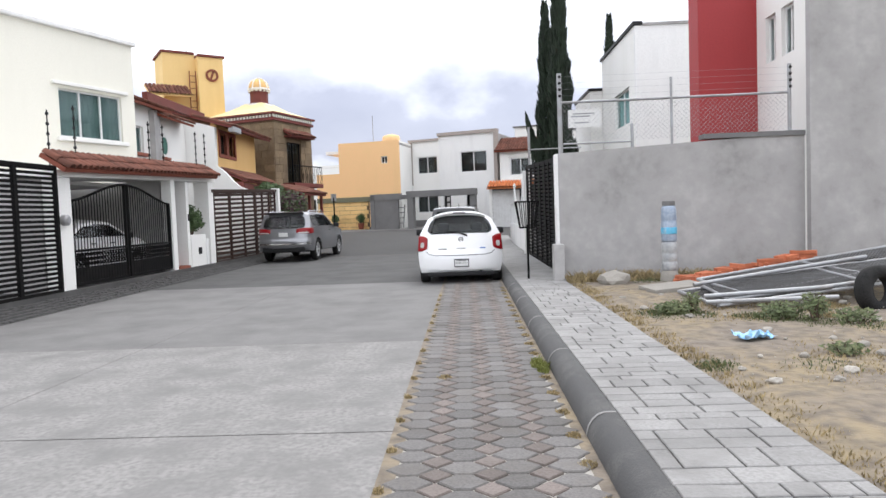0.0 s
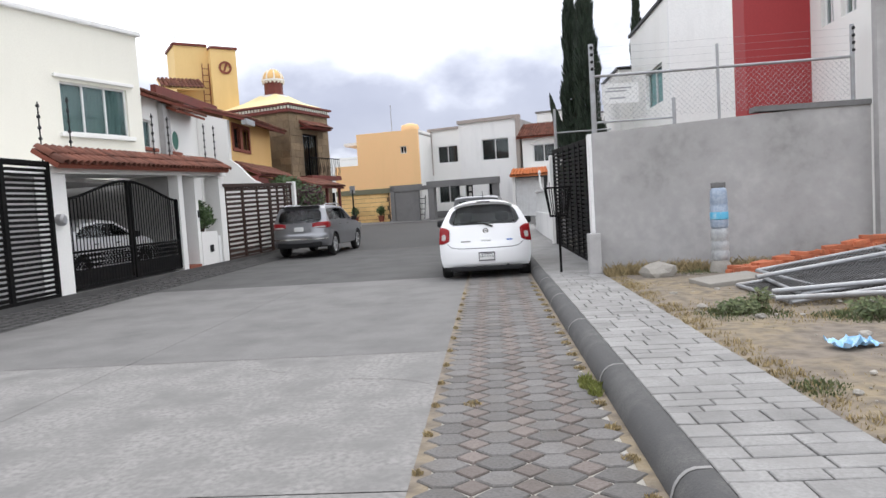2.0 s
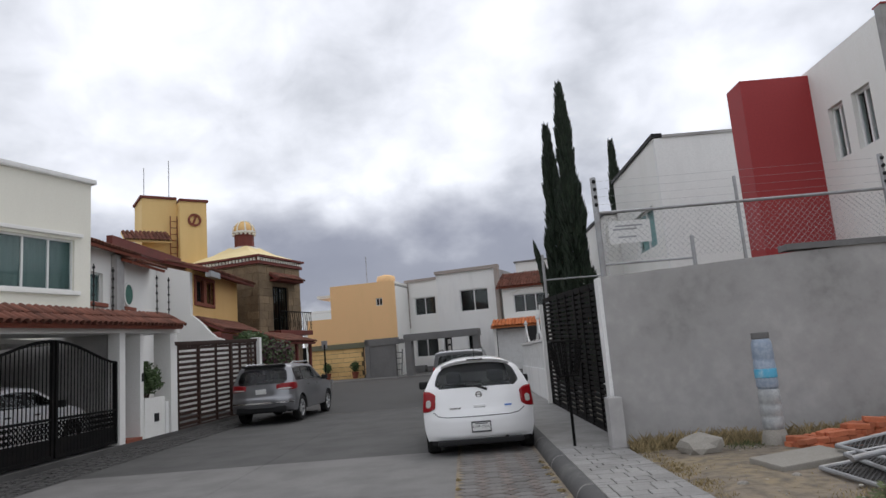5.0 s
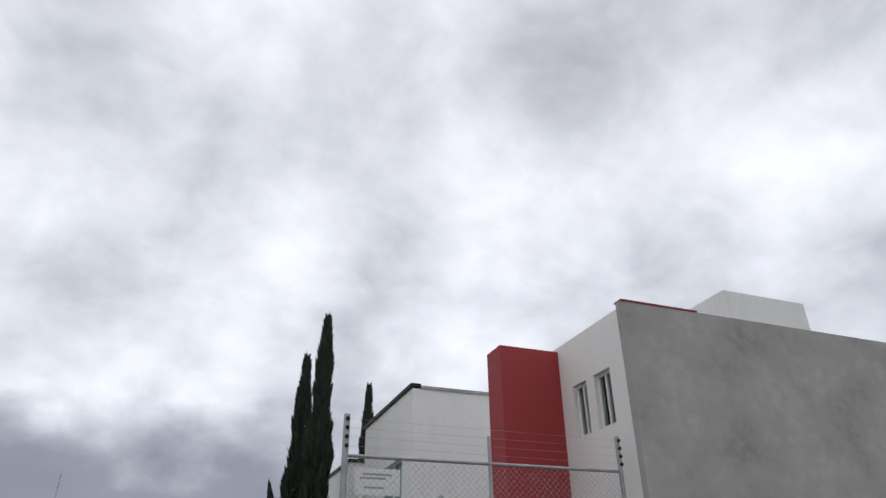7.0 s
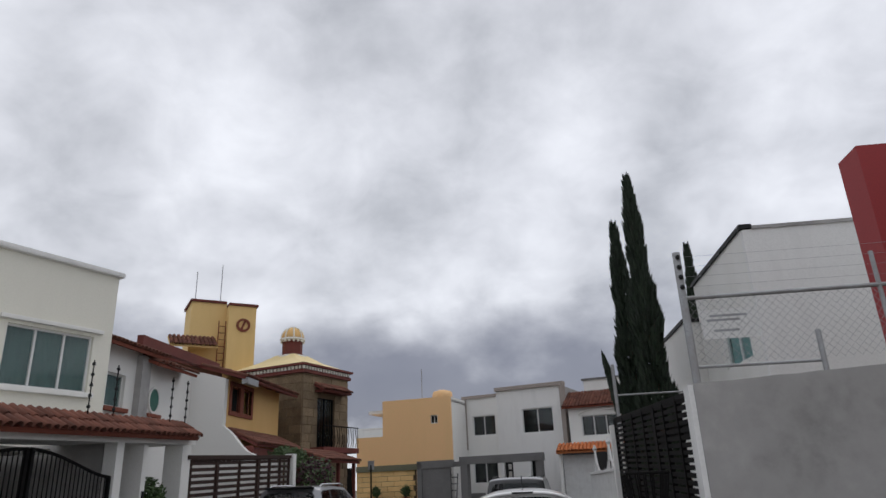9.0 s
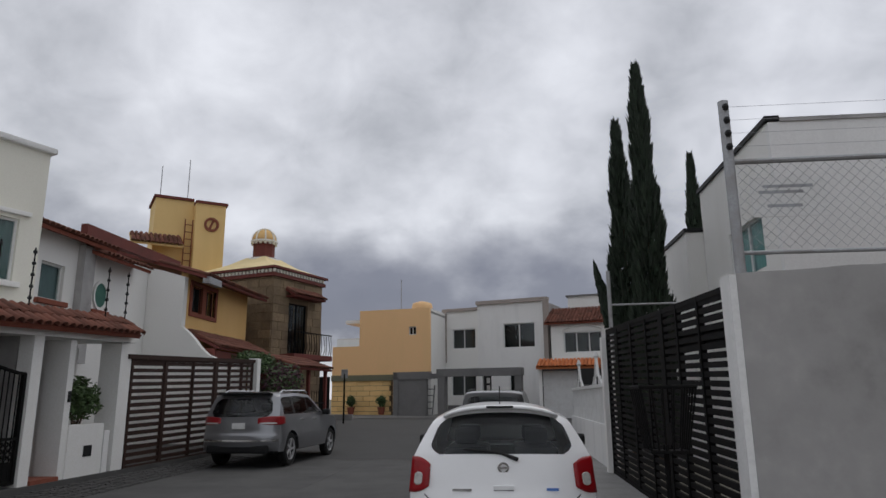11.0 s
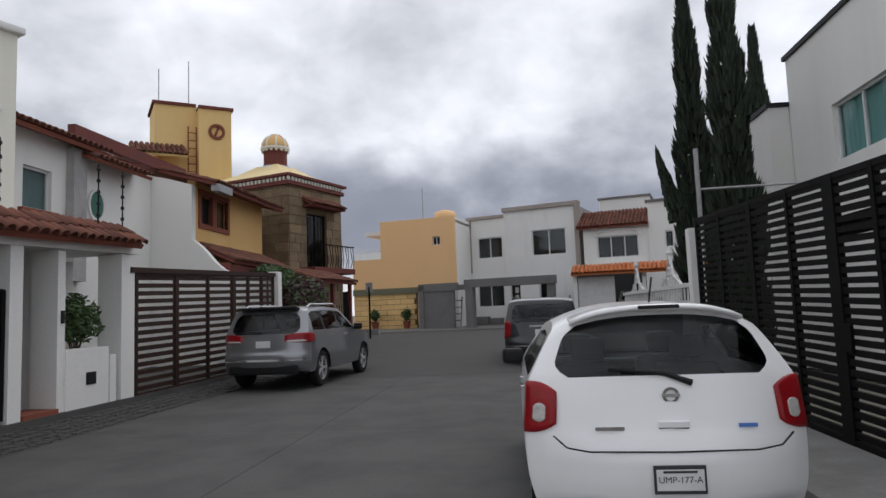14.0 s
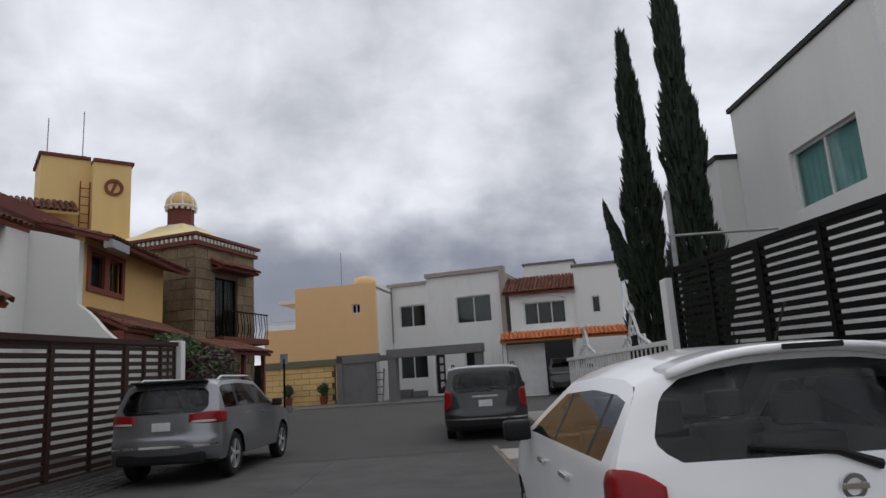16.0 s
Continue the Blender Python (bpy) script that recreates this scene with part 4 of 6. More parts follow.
    # underside and cabin
    part("underbody", bx(-W / 2 + 0.12, W / 2 - 0.12, 0.25, L - 0.25, sill - 0.03, sill + 0.28), M["trimblack"], root)
    for wy in wheels:
        part("wheel_well", bx(-W / 2 + 0.22, W / 2 - 0.22, wy - wr - 0.05, wy + wr + 0.05, sill, wr * 2 + 0.08), M["trimblack"], root)
    for sx in (-0.36, 0.36):
        for sy, nm in ((0.27, "rear_seat"), (0.5, "front_seat")):
            part(nm, bx(sx * W / 1.7 - 0.24, sx * W / 1.7 + 0.24, L * sy, L * sy + 0.16, sill + 0.2, belt + 0.05, bevel=0.05), M["seat"], root)
            part("headrest", bx(sx * W / 1.7 - 0.13, sx * W / 1.7 + 0.13, L * sy + 0.02, L * sy + 0.12, belt + 0.08, belt + 0.26, bevel=0.05), M["seat"], root)
    part("dashboard", bx(-W / 2 + 0.2, W / 2 - 0.2, L * 0.66, L * 0.72, sill + 0.3, belt - 0.02, bevel=0.03), M["trimblack"], root)
    part("parcel_shelf", bx(-W / 2 + 0.2, W / 2 - 0.2, 0.42, L * 0.25, belt - 0.1, belt - 0.06), M["seat"], root)

    # rear lamps wrapping round the corner
    zc, yc, ye = [c[1] for c in Cf], [c[0] for c in Cf], ey
    half = len(zc) // 2
    cut = max(range(half), key=lambda i: zc[i] if zc[i] <= belt + 0.35 else -1)
    zr, yr, er = zc[: cut + 1], yc[: cut + 1], ye[: cut + 1]
    ezr = ez[: cut + 1]

    def corner(z, u, sx, t0, wrap, out):
        c, e = (float(np.interp(z, zr, yr)), z), (float(np.interp(z, ezr, er)), z)
        if u <= 1:
            t = t0 + (1 - t0) * u
            p = skin(c, e, t)
            nrm = Vector((0.3 + 0.6 * u, -1 + 0.7 * u, 0.1)).normalized()
        else:
            y = e[0] + (u - 1) * wrap
            p = Vector((hw(y, z), y, z))
            nrm = Vector((1, -0.15, 0))
        p = p + nrm * out
        return Vector((p.x * sx, p.y, p.z))

    def lens(nm, z0, z1, t0, wrap, material, u0=0.0, u1=2.0, out=0.014, parent=None, lean=0.0, label=""):
        for sx in (-1, 1):
            bm = bmesh.new()
            us = [u0 + (u1 - u0) * k / 10 for k in range(11)]
            zs = [z0 + (z1 - z0) * k / 8 for k in range(9)]
            g = {}
            for i, z in enumerate(zs):
                f = (i / 8 - 0.5) * 2
                for j, u in enumerate(us):
                    zz = z - (z1 - z0) * 0.2 * abs(j / 5 - 1) ** 2.5 * f * abs(f) + lean * (j / 10)
                    for o, lay in ((out, 0), (-0.03, 1)):
                        g[i, j, lay] = bm.verts.new(corner(zz, u, sx, t0, wrap, o))
            for i in range(8):
                for j in range(10):
                    bm.faces.new([g[q] for q in ((i, j, 0), (i, j + 1, 0), (i + 1, j + 1, 0), (i + 1, j, 0))])
            for i in range(8):
                for j in (0, 10):
                    bm.faces.new([g[q] for q in ((i, j, 0), (i + 1, j, 0), (i + 1, j, 1), (i, j, 1))])
            for j in range(10):
                for i in (0, 8):
                    bm.faces.new([g[q] for q in ((i, j, 0), (i, j, 1), (i, j + 1, 1), (i, j + 1, 0))])
            bmesh.ops.recalc_face_normals(bm, faces=bm.faces[:])
            part(nm, bm, material, root, label, smooth=True)

    z0, z1, t0, wrap = lamp
    lens("tail_lamp", z0, z1, t0, wrap, M["lamp"], label="red tail lamp")
    if lamp_clear:
        lens("reversing_lens", *lamp_clear[:2], t0, wrap, M["clearlens"], lamp_clear[2], lamp_clear[3], 0.019)
    # wheels
    for wy in wheels:
        for sx in (-1, 1):
            q = pose(sx * (W / 2 - 0.12), wy, wr, 0, 90, 0) if sx > 0 else pose(sx * (W / 2 - 0.12), wy, wr, 0, -90, 0)
            tyre = lathe(bmesh.new(), [(wr * 0.66, -0.1), (wr * 0.93, -0.1), (wr, -0.06), (wr, 0.06), (wr * 0.93, 0.1), (wr * 0.66, 0.1)], 32)
            wheel = part("wheel", tyre, M["rubber"], root, m=q, smooth=False)
            part("rim_dish", lathe(bmesh.new(), [(wr * 0.66, 0.0), (wr * 0.66, 0.03), (0.05, 0.02), (0.05, 0.0)], 24), M["trimblack"], wheel)
            part("rim_ring", lathe(bmesh.new(), [(wr * 0.61, 0.05), (wr * 0.68, 0.05), (wr * 0.68, 0.10), (wr * 0.61, 0.095)], 32), M["alloy"], wheel)
            for k in range(spokes):
                bm = bx(-0.03, 0.03, 0.02, wr * 0.63, 0.05, 0.085, bevel=0.008)
                part("spoke", bm, M["alloy"], wheel, m=pose(0, 0, 0, 0, 0, k * 360 / spokes))
            part("hub", lathe(bmesh.new(), [(0.055, 0.05), (0.055, 0.09), (0.03, 0.1)], 16), M["alloy"], wheel)
    # mirrors
    my = L * 0.665
    for sx in (-1, 1):
        x = hw(my, belt) + 0.1
        bm = bx(-0.1, 0.1, -0.06, 0.06, -0.075, 0.075, bevel=0.035)
        part("mirror", bm, M["trimblack"], root, "black door mirror", m=pose(sx * x, my, belt + 0.04, 0, 0, -10 * sx), smooth=True)
        for hy in (0.33, 0.52):
            part("door_handle", bx(-0.018, 0.018, -0.09, 0.09, -0.015, 0.015, bevel=0.008), M["chrome"], root, m=pose(sx * (hw(L * hy, belt - 0.12) + 0.012), L * hy, belt - 0.12))
    if bumper:
        zb0, zb1, mt = bumper
        bm = bmesh.new()
        rows = []
        for k in range(17):
            t = -0.99 + 1.98 * k / 16
            lo_, hi_ = [], []
            for z in (zb0, zb1):
                c, e = (float(np.interp(z, zr, yr)), z), (float(np.interp(z, ezr, er)), z)
                p = skin(c, e, t)
                lo_.append(bm.verts.new((p.x, p.y - 0.012, z)))
                hi_.append(bm.verts.new((p.x, p.y + 0.03, z)))
            rows.append(lo_ + hi_[::-1])
        for a, b in zip(rows, rows[1:]):
            for k in range(4):
                bm.faces.new((a[k], b[k], b[(k + 1) % 4], a[(k + 1) % 4]))
        bmesh.ops.recalc_face_normals(bm, faces=bm.faces[:])
        part("bumper_trim", bm, mt, root)
    if rails:
        for sx in (-1, 1):
            x = hw(L * 0.35, H - 0.05) - 0.06
            part("roof_rail", tube(bmesh.new(), [(sx * x, L * 0.14, H - 0.06), (sx * x, L * 0.18, H + 0.01), (sx * x, L * 0.48, H + 0.02), (sx * x, L * 0.52, H - 0.04)], 0.018, 8), M["chrome"] if rails == 2 else M["trimblack"], root)
    return root


def text(body_text, size, material, parent, m, name="lettering"):
    cu = bpy.data.curves.new("lettering", "FONT")
    cu.body, cu.size, cu.align_x, cu.align_y, cu.extrude = body_text, size, "CENTER", "CENTER", 0.001
    tmp = bpy.data.objects.new("lettering", cu)
    me = bpy.data.meshes.new_from_object(tmp)
    bpy.data.objects.remove(tmp)
    me.materials.clear()
    me.materials.append(material)
    ob = new(name, me)
    ob.parent, ob.matrix_local = parent, m
    return ob


hatch_line = [(0.10, 0.24), (0.02, 0.30), (0.0, 0.42), (0.0, 0.56), (0.035, 0.66), (0.07, 0.74), (0.105, 0.90), (0.145, 1.05), (0.30, 1.43), (0.35, 1.475),
              (0.62, 1.51), (1.2, 1.53), (1.85, 1.50), (2.75, 1.02), (3.3, 0.9), (3.62, 0.76), (3.78, 0.58), (3.8, 0.4), (3.801, 0.22)]
hatch = car("hatchback", pose(1.84, 14.62, 0.0, 0, 0, 0.5), 3.83, 1.78, 1.53, hatch_line, M["carwhite"], "white five-door hatchback parked at the kerb, slightly dusty",
            {7}, {12}, [(0.55, 0.78), (0.84, 1.62), (1.7, 2.7)], 1.0, 0.2, (0.68, 3.12), 0.3, (0.69, 1.02, 0.79, 0.12), lamp_clear=(0.76, 0.88, 0.35, 0.75), tumble=0.36, round_=2.8, drop=0.13, taper=0.07, inset=0.2, glass_w=0.84)
bm = bmesh.new()
rows = []
for k in range(15):
    u = -1 + k / 7
    x, back, z = 0.56 * u, 0.19 + 0.12 * abs(u) ** 2.5, 1.487 - 0.085 * abs(u) ** 3
    rows.append([bm.verts.new(q) for q in ((x, back, z - 0.018), (x, back + 0.01, z + 0.008), (x, back + 0.25, z + 0.026), (x, back + 0.2, z - 0.035))])
for a, b in zip(rows, rows[1:]):
    for k in range(4):
        bm.faces.new((a[k], b[k], b[(k + 1) % 4], a[(k + 1) % 4]))
bm.faces.new(rows[0][::-1])
bm.faces.new(rows[-1])
bmesh.ops.recalc_face_normals(bm, faces=bm.faces[:])
part("spoiler", bm, M["carwhite"], hatch, "white roof spoiler", smooth=True)
part("brake_lamp", bx(-0.13, 0.13, -0.008, 0.008, -0.012, 0.012, bevel=0.004), M["trimblack"], hatch, m=pose(0, 0.188, 1.482))
part("rear_skirt", bx(-0.68, 0.68, 0.02, 0.2, 0.17, 0.25, bevel=0.02), M["trimblack"], hatch, "black lower bumper edge")
part("hatch_seam", tube(bmesh.new(), [(-0.72, 0.06, 0.70), (-0.64, 0.032, 0.63), (-0.5, 0.02, 0.605), (0, 0.008, 0.6), (0.5, 0.02, 0.605), (0.64, 0.032, 0.63), (0.72, 0.06, 0.70)], 0.006, 6), M["trimblack"], hatch)
part("wiper", tube(bmesh.new(), [(0.16, 0.12, 1.0), (0.0, 0.135, 1.06), (-0.35, 0.15, 1.095)], [0.022, 0.016, 0.01], 6), M["trimblack"], hatch, "black rear wiper")
part("badge", lathe(bmesh.new(), [(0.034, 0), (0.052, 0), (0.052, 0.012), (0.034, 0.012)], 24), M["chrome"], hatch, "round chrome badge", m=pose(0.02, 0.108, 0.93, 100))
part("badge", bx(-0.055, 0.055, -0.008, 0.004, -0.01, 0.01), M["chrome"], hatch, m=pose(0.02, 0.098, 0.93))
part("hatch_handle", bx(-0.09, 0.09, -0.004, 0.01, -0.012, 0.0, bevel=0.003), M["trimblack"], hatch, m=pose(0.02, 0.07, 0.735))
part("handle_cover", bx(-0.095, 0.095, -0.016, 0.01, 0.0, 0.042, bevel=0.007), M["carwhite"], hatch, m=pose(0.02, 0.068, 0.735))
part("model_name", bx(-0.09, 0.09, -0.003, 0.003, -0.011, 0.011), M["chrome"], hatch, m=pose(-0.37, 0.066, 0.735))
part("blue_badge", bx(-0.055, 0.055, -0.003, 0.003, -0.012, 0.012), M["blue"], hatch, "small blue badge", m=pose(0.47, 0.088, 0.74))
plate = part("number_plate", bx(-0.155, 0.155, -0.008, 0.008, -0.085, 0.085, bevel=0.006), M["ink"], hatch, "black-framed number plate", m=pose(0.02, -0.008, 0.44))
part("plate_face", bx(-0.14, 0.14, -0.003, 0.003, -0.062, 0.062), M["plate"], plate, m=pose(0, -0.009, 0))
text("UMP-177-A", 0.054, M["ink"], plate, pose(0, -0.0135, 0, 90))
part("plate_band", bx(-0.1, 0.1, -0.001, 0.001, -0.007, 0.007), M["ink"], plate, m=pose(0, -0.0135, 0.048))
part("exhaust", tube(bmesh.new(), [(0.42, 0.05, 0.24), (0.42, 0.3, 0.24)], 0.035, 12), M["trimblack"], hatch)
part("antenna", tube(bmesh.new(), [(0, 0.5, 1.5), (0, 0.35, 1.68)], 0.006, 6), M["trimblack"], hatch)

jeep_line = [(0.14, 0.38), (0.03, 0.46), (0.0, 0.58), (0.0, 0.72), (0.05, 0.80), (0.07, 0.98), (0.10, 1.16), (0.34, 1.58), (0.26, 1.66), (0.6, 1.73), (1.5, 1.76), (2.4, 1.72),
             (3.2, 1.22), (3.9, 1.12), (4.5, 1.02), (4.75, 0.82), (4.8, 0.55), (4.801, 0.36)]
jeep_line[8] = (0.40, 1.68)
suv = car("suv", pose(-4.4, 23.7, 0.02, 0, 0, -4), 4.82, 1.94, 1.76, jeep_line, M["cargrey"], "grey metallic sport utility car parked before a gate", {6}, {11},
          [(0.5, 1.1), (1.2, 2.05), (2.15, 3.1)], 1.18, 0.36, (0.98, 3.88), 0.385, (0.97, 1.17, 0.5, 0.28), bumper=(0.60, 0.64, M["chrome"]), rails=2, category="car", lamp_clear=(0.99, 1.03, 0.1, 0.9))
part("number_plate", bx(-0.16, 0.16, -0.008, 0.008, -0.07, 0.07, bevel=0.005), M["plate"], suv, m=pose(0, 0.055, 0.95))
part("lower_bumper", bx(-0.76, 0.76, 0.0, 0.12, 0.33, 0.52, bevel=0.05), M["trimblack"], suv, "black lower bumper", m=pose(0, 0.02, 0))
part("spoiler", bx(-0.66, 0.66, -0.12, 0.1, -0.02, 0.02, bevel=0.015), M["trimblack"], suv, m=pose(0, 0.36, 1.69, -8))
part("wiper", tube(bmesh.new(), [(0.0, 0.08, 1.18), (-0.35, 0.09, 1.22)], 0.012, 6), M["trimblack"], suv)

van_line = [(0.12, 0.26), (0.03, 0.34), (0.0, 0.48), (0.0, 0.62), (0.05, 0.72), (0.07, 0.9), (0.10, 1.12), (0.28, 1.58), (0.33, 1.68), (0.7, 1.74), (2.0, 1.75), (3.0, 1.68), (4.0, 1.12), (4.6, 0.98),
            (4.95, 0.8), (5.1, 0.5), (5.101, 0.26)]
van = car("minivan", pose(1.45, 27.9, rise(29) - 0.04, 1.2, 0, -4), 5.15, 1.98, 1.75, van_line, M["cardark"], "charcoal minivan parked at the kerb ahead", {6}, {11},
          [(0.5, 1.3), (1.4, 2.5), (2.6, 3.8)], 1.1, 0.26, (0.95, 4.05), 0.35, (0.72, 1.18, 0.84, 0.12), bumper=(0.50, 0.53, M["chrome"]), rails=1, glass_w=0.83, tumble=0.15)
part("number_plate", bx(-0.16, 0.16, -0.008, 0.008, -0.075, 0.075, bevel=0.005), M["plate"], van, m=pose(0, 0.045, 0.86))
part("lettering_bar", bx(-0.3, 0.3, -0.006, 0.006, -0.02, 0.02), M["alloy"], van, m=pose(0, 0.06, 1.02))

sedan_line = [(0.1, 0.24), (0.02, 0.32), (0.0, 0.5), (0.02, 0.66), (0.06, 0.9), (0.12, 1.0), (0.55, 1.06), (1.25, 1.38), (1.9, 1.45), (2.5, 1.42), (3.3, 1.02), (3.9, 0.92), (4.4, 0.75), (4.55, 0.5), (4.551, 0.24)]
sedan = car("sedan", pose(-7.75, 14.75, 0.21, 0, 0, 0), 4.6, 1.78, 1.45, sedan_line, M["carwhite"], "white saloon car behind the arched gate", {6}, {9},
            [(0.9, 2.1), (2.2, 3.2)], 0.98, 0.22, (0.95, 3.6), 0.31, (0.68, 0.9, 0.55, 0.25))


# ---- west frontage: gates, pillars, tiled canopy ----
X = -6.1


def slat_gate(name, label, x, y0, y1, z0, z1, zt1, count, posts, material, slat_h, deep=0.012, group=""):
    """A gate of level slats between uprights along y; its top rises from z1 to zt1."""
    g = thing(name, pose(x, 0, 0), label, "gate", group)
    for i in range(count):
        f = (i + 0.5) / count
        za, zb = z0 + (z1 - z0) * f, z0 + (zt1 - z0) * f
        bm = box(bmesh.new(), -deep, deep, y0, y1, -slat_h / 2, slat_h / 2)
        for v in bm.verts:
            v.co.z += za + (zb - za) * (v.co.y - y0) / (y1 - y0)
        part("slat", bm, material, g)
    for py, pw in posts:
        top = z1 + (zt1 - z1) * (py - y0) / (y1 - y0)
        part("upright", bx(-0.035, 0.035, py - pw / 2, py + pw / 2, z0 - 0.06, top + 0.02, bevel=0.004), material, g)
    for dz in (0, 1):
        bm = box(bmesh.new(), -0.03, 0.03, y0, y1, -0.03, 0.03)
        for v in bm.verts:
            v.co.z += z0 - 0.03 if not dz else z1 + (zt1 - z1) * (v.co.y - y0) / (y1 - y0)
        part("rail", bm, material, g)
    return g


slat_gate("slat_gate", "black steel driveway gate of level slats", X + 0.05, 7.6, 13.68, 0.26, 2.6, 2.66, 26, [(7.64, 0.08), (10.5, 0.08), (12.45, 0.1), (13.64, 0.08)], M["dark"], 0.055)
gate3 = slat_gate("slat_gate", "brown steel driveway gate of broad level slats", X + 0.02, 21.86, 28.8, 0.24, 2.42, 2.70, 15,
                  [(21.9, 0.08), (23.35, 0.13), (24.75, 0.07), (26.1, 0.2), (27.0, 0.1), (27.9, 0.1), (28.75, 0.08)], M["brownsteel"], 0.085)
part("top_beam", bx(-0.08, 0.06, 21.7, 28.9, 0, 0.1), M["brownsteel"], gate3, m=pose(0, 0, 2.5 - 0.9, 2.2, 0, 0))

pr = thing("gate_porch", pose(X, 0, 0), "white gate porch with clay-tiled canopy over pillars", "porch")
part("pillar", bx(-0.25, 0.02, 13.70, 14.2, 0.1, 2.485), M["white"], pr)
part("pillar", bx(-0.25, 0.02, 18.85, 19.1, 0.1, 2.68), M["white"], pr)
part("pillar", bx(-0.45, 0.0, 19.85, 20.02, 0.1, 2.68), M["white"], pr)
part("pillar", bx(-0.4, 0.05, 21.42, 21.82, 0.1, 2.75), M["white"], pr)
part("porch_wall", bx(-1.3, -1.15, 19.1, 21.8, 0.1, 2.68), M["white"], pr)
part("porch_wall", bx(-1.15, -0.45, 19.9, 20.0, 0.1, 2.68), M["white"], pr)
part("beam", bx(-1.3, 0.06, 0, 8.4, 2.68, 2.82), M["white"], pr, "white canopy slab", m=pose(0, 13.7, -0.2, 2.1))
part("carport_slab", bx(-3.4, -1.3, 13.7, 18.7, 2.5, 2.6), M["white"], pr)
part("carport_wall", bx(-3.5, -0.3, 18.9, 19.05, 0.1, 2.68), M["render_grey"], pr)
# back wall painted near-black: the carport's shade is in the colour
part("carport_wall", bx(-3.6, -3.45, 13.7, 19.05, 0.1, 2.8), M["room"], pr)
part("carport_wall", bx(-3.5, -0.3, 13.72, 13.85, 0.1, 2.48), M["render_grey"], pr)
part("doorstep", bx(-0.9, 0.05, 19.12, 19.84, 0.1, 0.27), M["terracotta"], pr)
part("door", bx(-0.78, -0.72, 19.1, 19.85, 0.27, 2.35), M["dark"], pr, "dark steel entrance door")
part("doorbell", bx(0.0, 0.03, 19.92, 19.98, 1.55, 1.75, bevel=0.006), M["trimblack"], pr)
part("meter", lathe(bmesh.new(), [(0.11, 0), (0.11, 0.1), (0.07, 0.13)], 18), M["galv"], pr, "round electricity meter", m=pose(0.02, 13.88, 1.62, 0, 90))
part("planter_wall", bx(-0.5, 0.03, 20.02, 21.1, 0.1, 1.14, bevel=0.01), M["white"], pr)
part("mail_slot", bx(0.028, 0.04, 20.5, 20.75, 0.55, 0.75), M["trimblack"], pr)
part("bin_post", bx(-0.1, 0.04, 21.12, 21.3, 0.1, 1.0, bevel=0.01), M["oldwhite"], pr)
canopy = thing("tiled_canopy", pose(X, 13.75, -0.2, 0, -2.1, 90), "clay-tiled canopy over the gate porch", "canopy")
tile_roof(canopy, 0.02, 8.1, -0.28, 0.2, 2.84, 3.16, M["tile"], pieces=True, pitch=0.21, under=M["terracotta"])

# arched double gate with bars, scroll band below
ag = thing("arched_gate", pose(X - 0.05, 0, 0), "black wrought-iron arched double gate", "gate")


def arch(y):
    f = (y - 14.22) / (18.83 - 14.22)
    return 2.02 + 0.42 * math.sin(math.pi * min(max(f, 0), 1)) ** 1.6


nb = 40
for i in range(nb + 1):
    y = 14.25 + i * (18.8 - 14.25) / nb
    part("bar", tube(bmesh.new(), [(0, y, 0.3), (0, y, arch(y))], 0.012, 6), M["dark"], ag)
for k, (a, b) in enumerate(((14.22, 16.5), (16.56, 18.83))):
    leaf = part("leaf_frame", tube(bmesh.new(), [(0, a + (b - a) * i / 14, arch(a + (b - a) * i / 14)) for i in range(15)], 0.03, 8), M["dark"], ag)
    part("stile", bx(-0.03, 0.03, a, a + 0.07, 0.25, arch(a)), M["dark"], ag)
    part("stile", bx(-0.03, 0.03, b - 0.07, b, 0.25, arch(b)), M["dark"], ag)
    part("mid_rail", bx(-0.025, 0.025, a, b, 0.95, 1.0), M["dark"], ag)
    part("bottom_rail", bx(-0.025, 0.025, a, b, 0.25, 0.31), M["dark"], ag)
    part("kick_plate", bx(-0.006, 0.006, a, b, 0.31, 0.62), M["dark"], ag)
    bm = bmesh.new()
    for i in range(int((b - a) / 0.12)):
        y = a + 0.09 + i * 0.12
        for z in (0.69, 0.79, 0.89):
            lathe(bm, [(0.032, -0.01), (0.05, -0.01), (0.05, 0.01), (0.032, 0.01)], 8, (0, 0, 0))
            bm.verts.ensure_lookup_table()
            bmesh.ops.transform(bm, matrix=pose(0.012, y, z, 0, 90, 0), verts=bm.verts[-32:])
    part("scroll_band", bm, M["dark"], ag)

# electric fence rods on wall tops
rod = thing("fence_rod", pose(X - 0.12, 13.8, 2.66), "thin black electric fence rod with insulators", "fence rod", "electric fence rods")
part("rod", tube(bmesh.new(), [(0, 0, 0), (0, 0, 1.15)], 0.014, 6), M["dark"], rod)
for k in range(5):
    part("insulator", lathe(bmesh.new(), [(0.03, 0.25 + k * 0.2), (0.035, 0.28 + k * 0.2), (0.02, 0.31 + k * 0.2)], 8), M["trimblack"], rod)
for yy in (14.6, 17.9, 18.7, 20.9, 21.6):
    copy_thing(rod, pose(X - 0.06, yy, 2.84 + 0.037 * (yy - 13.75)))


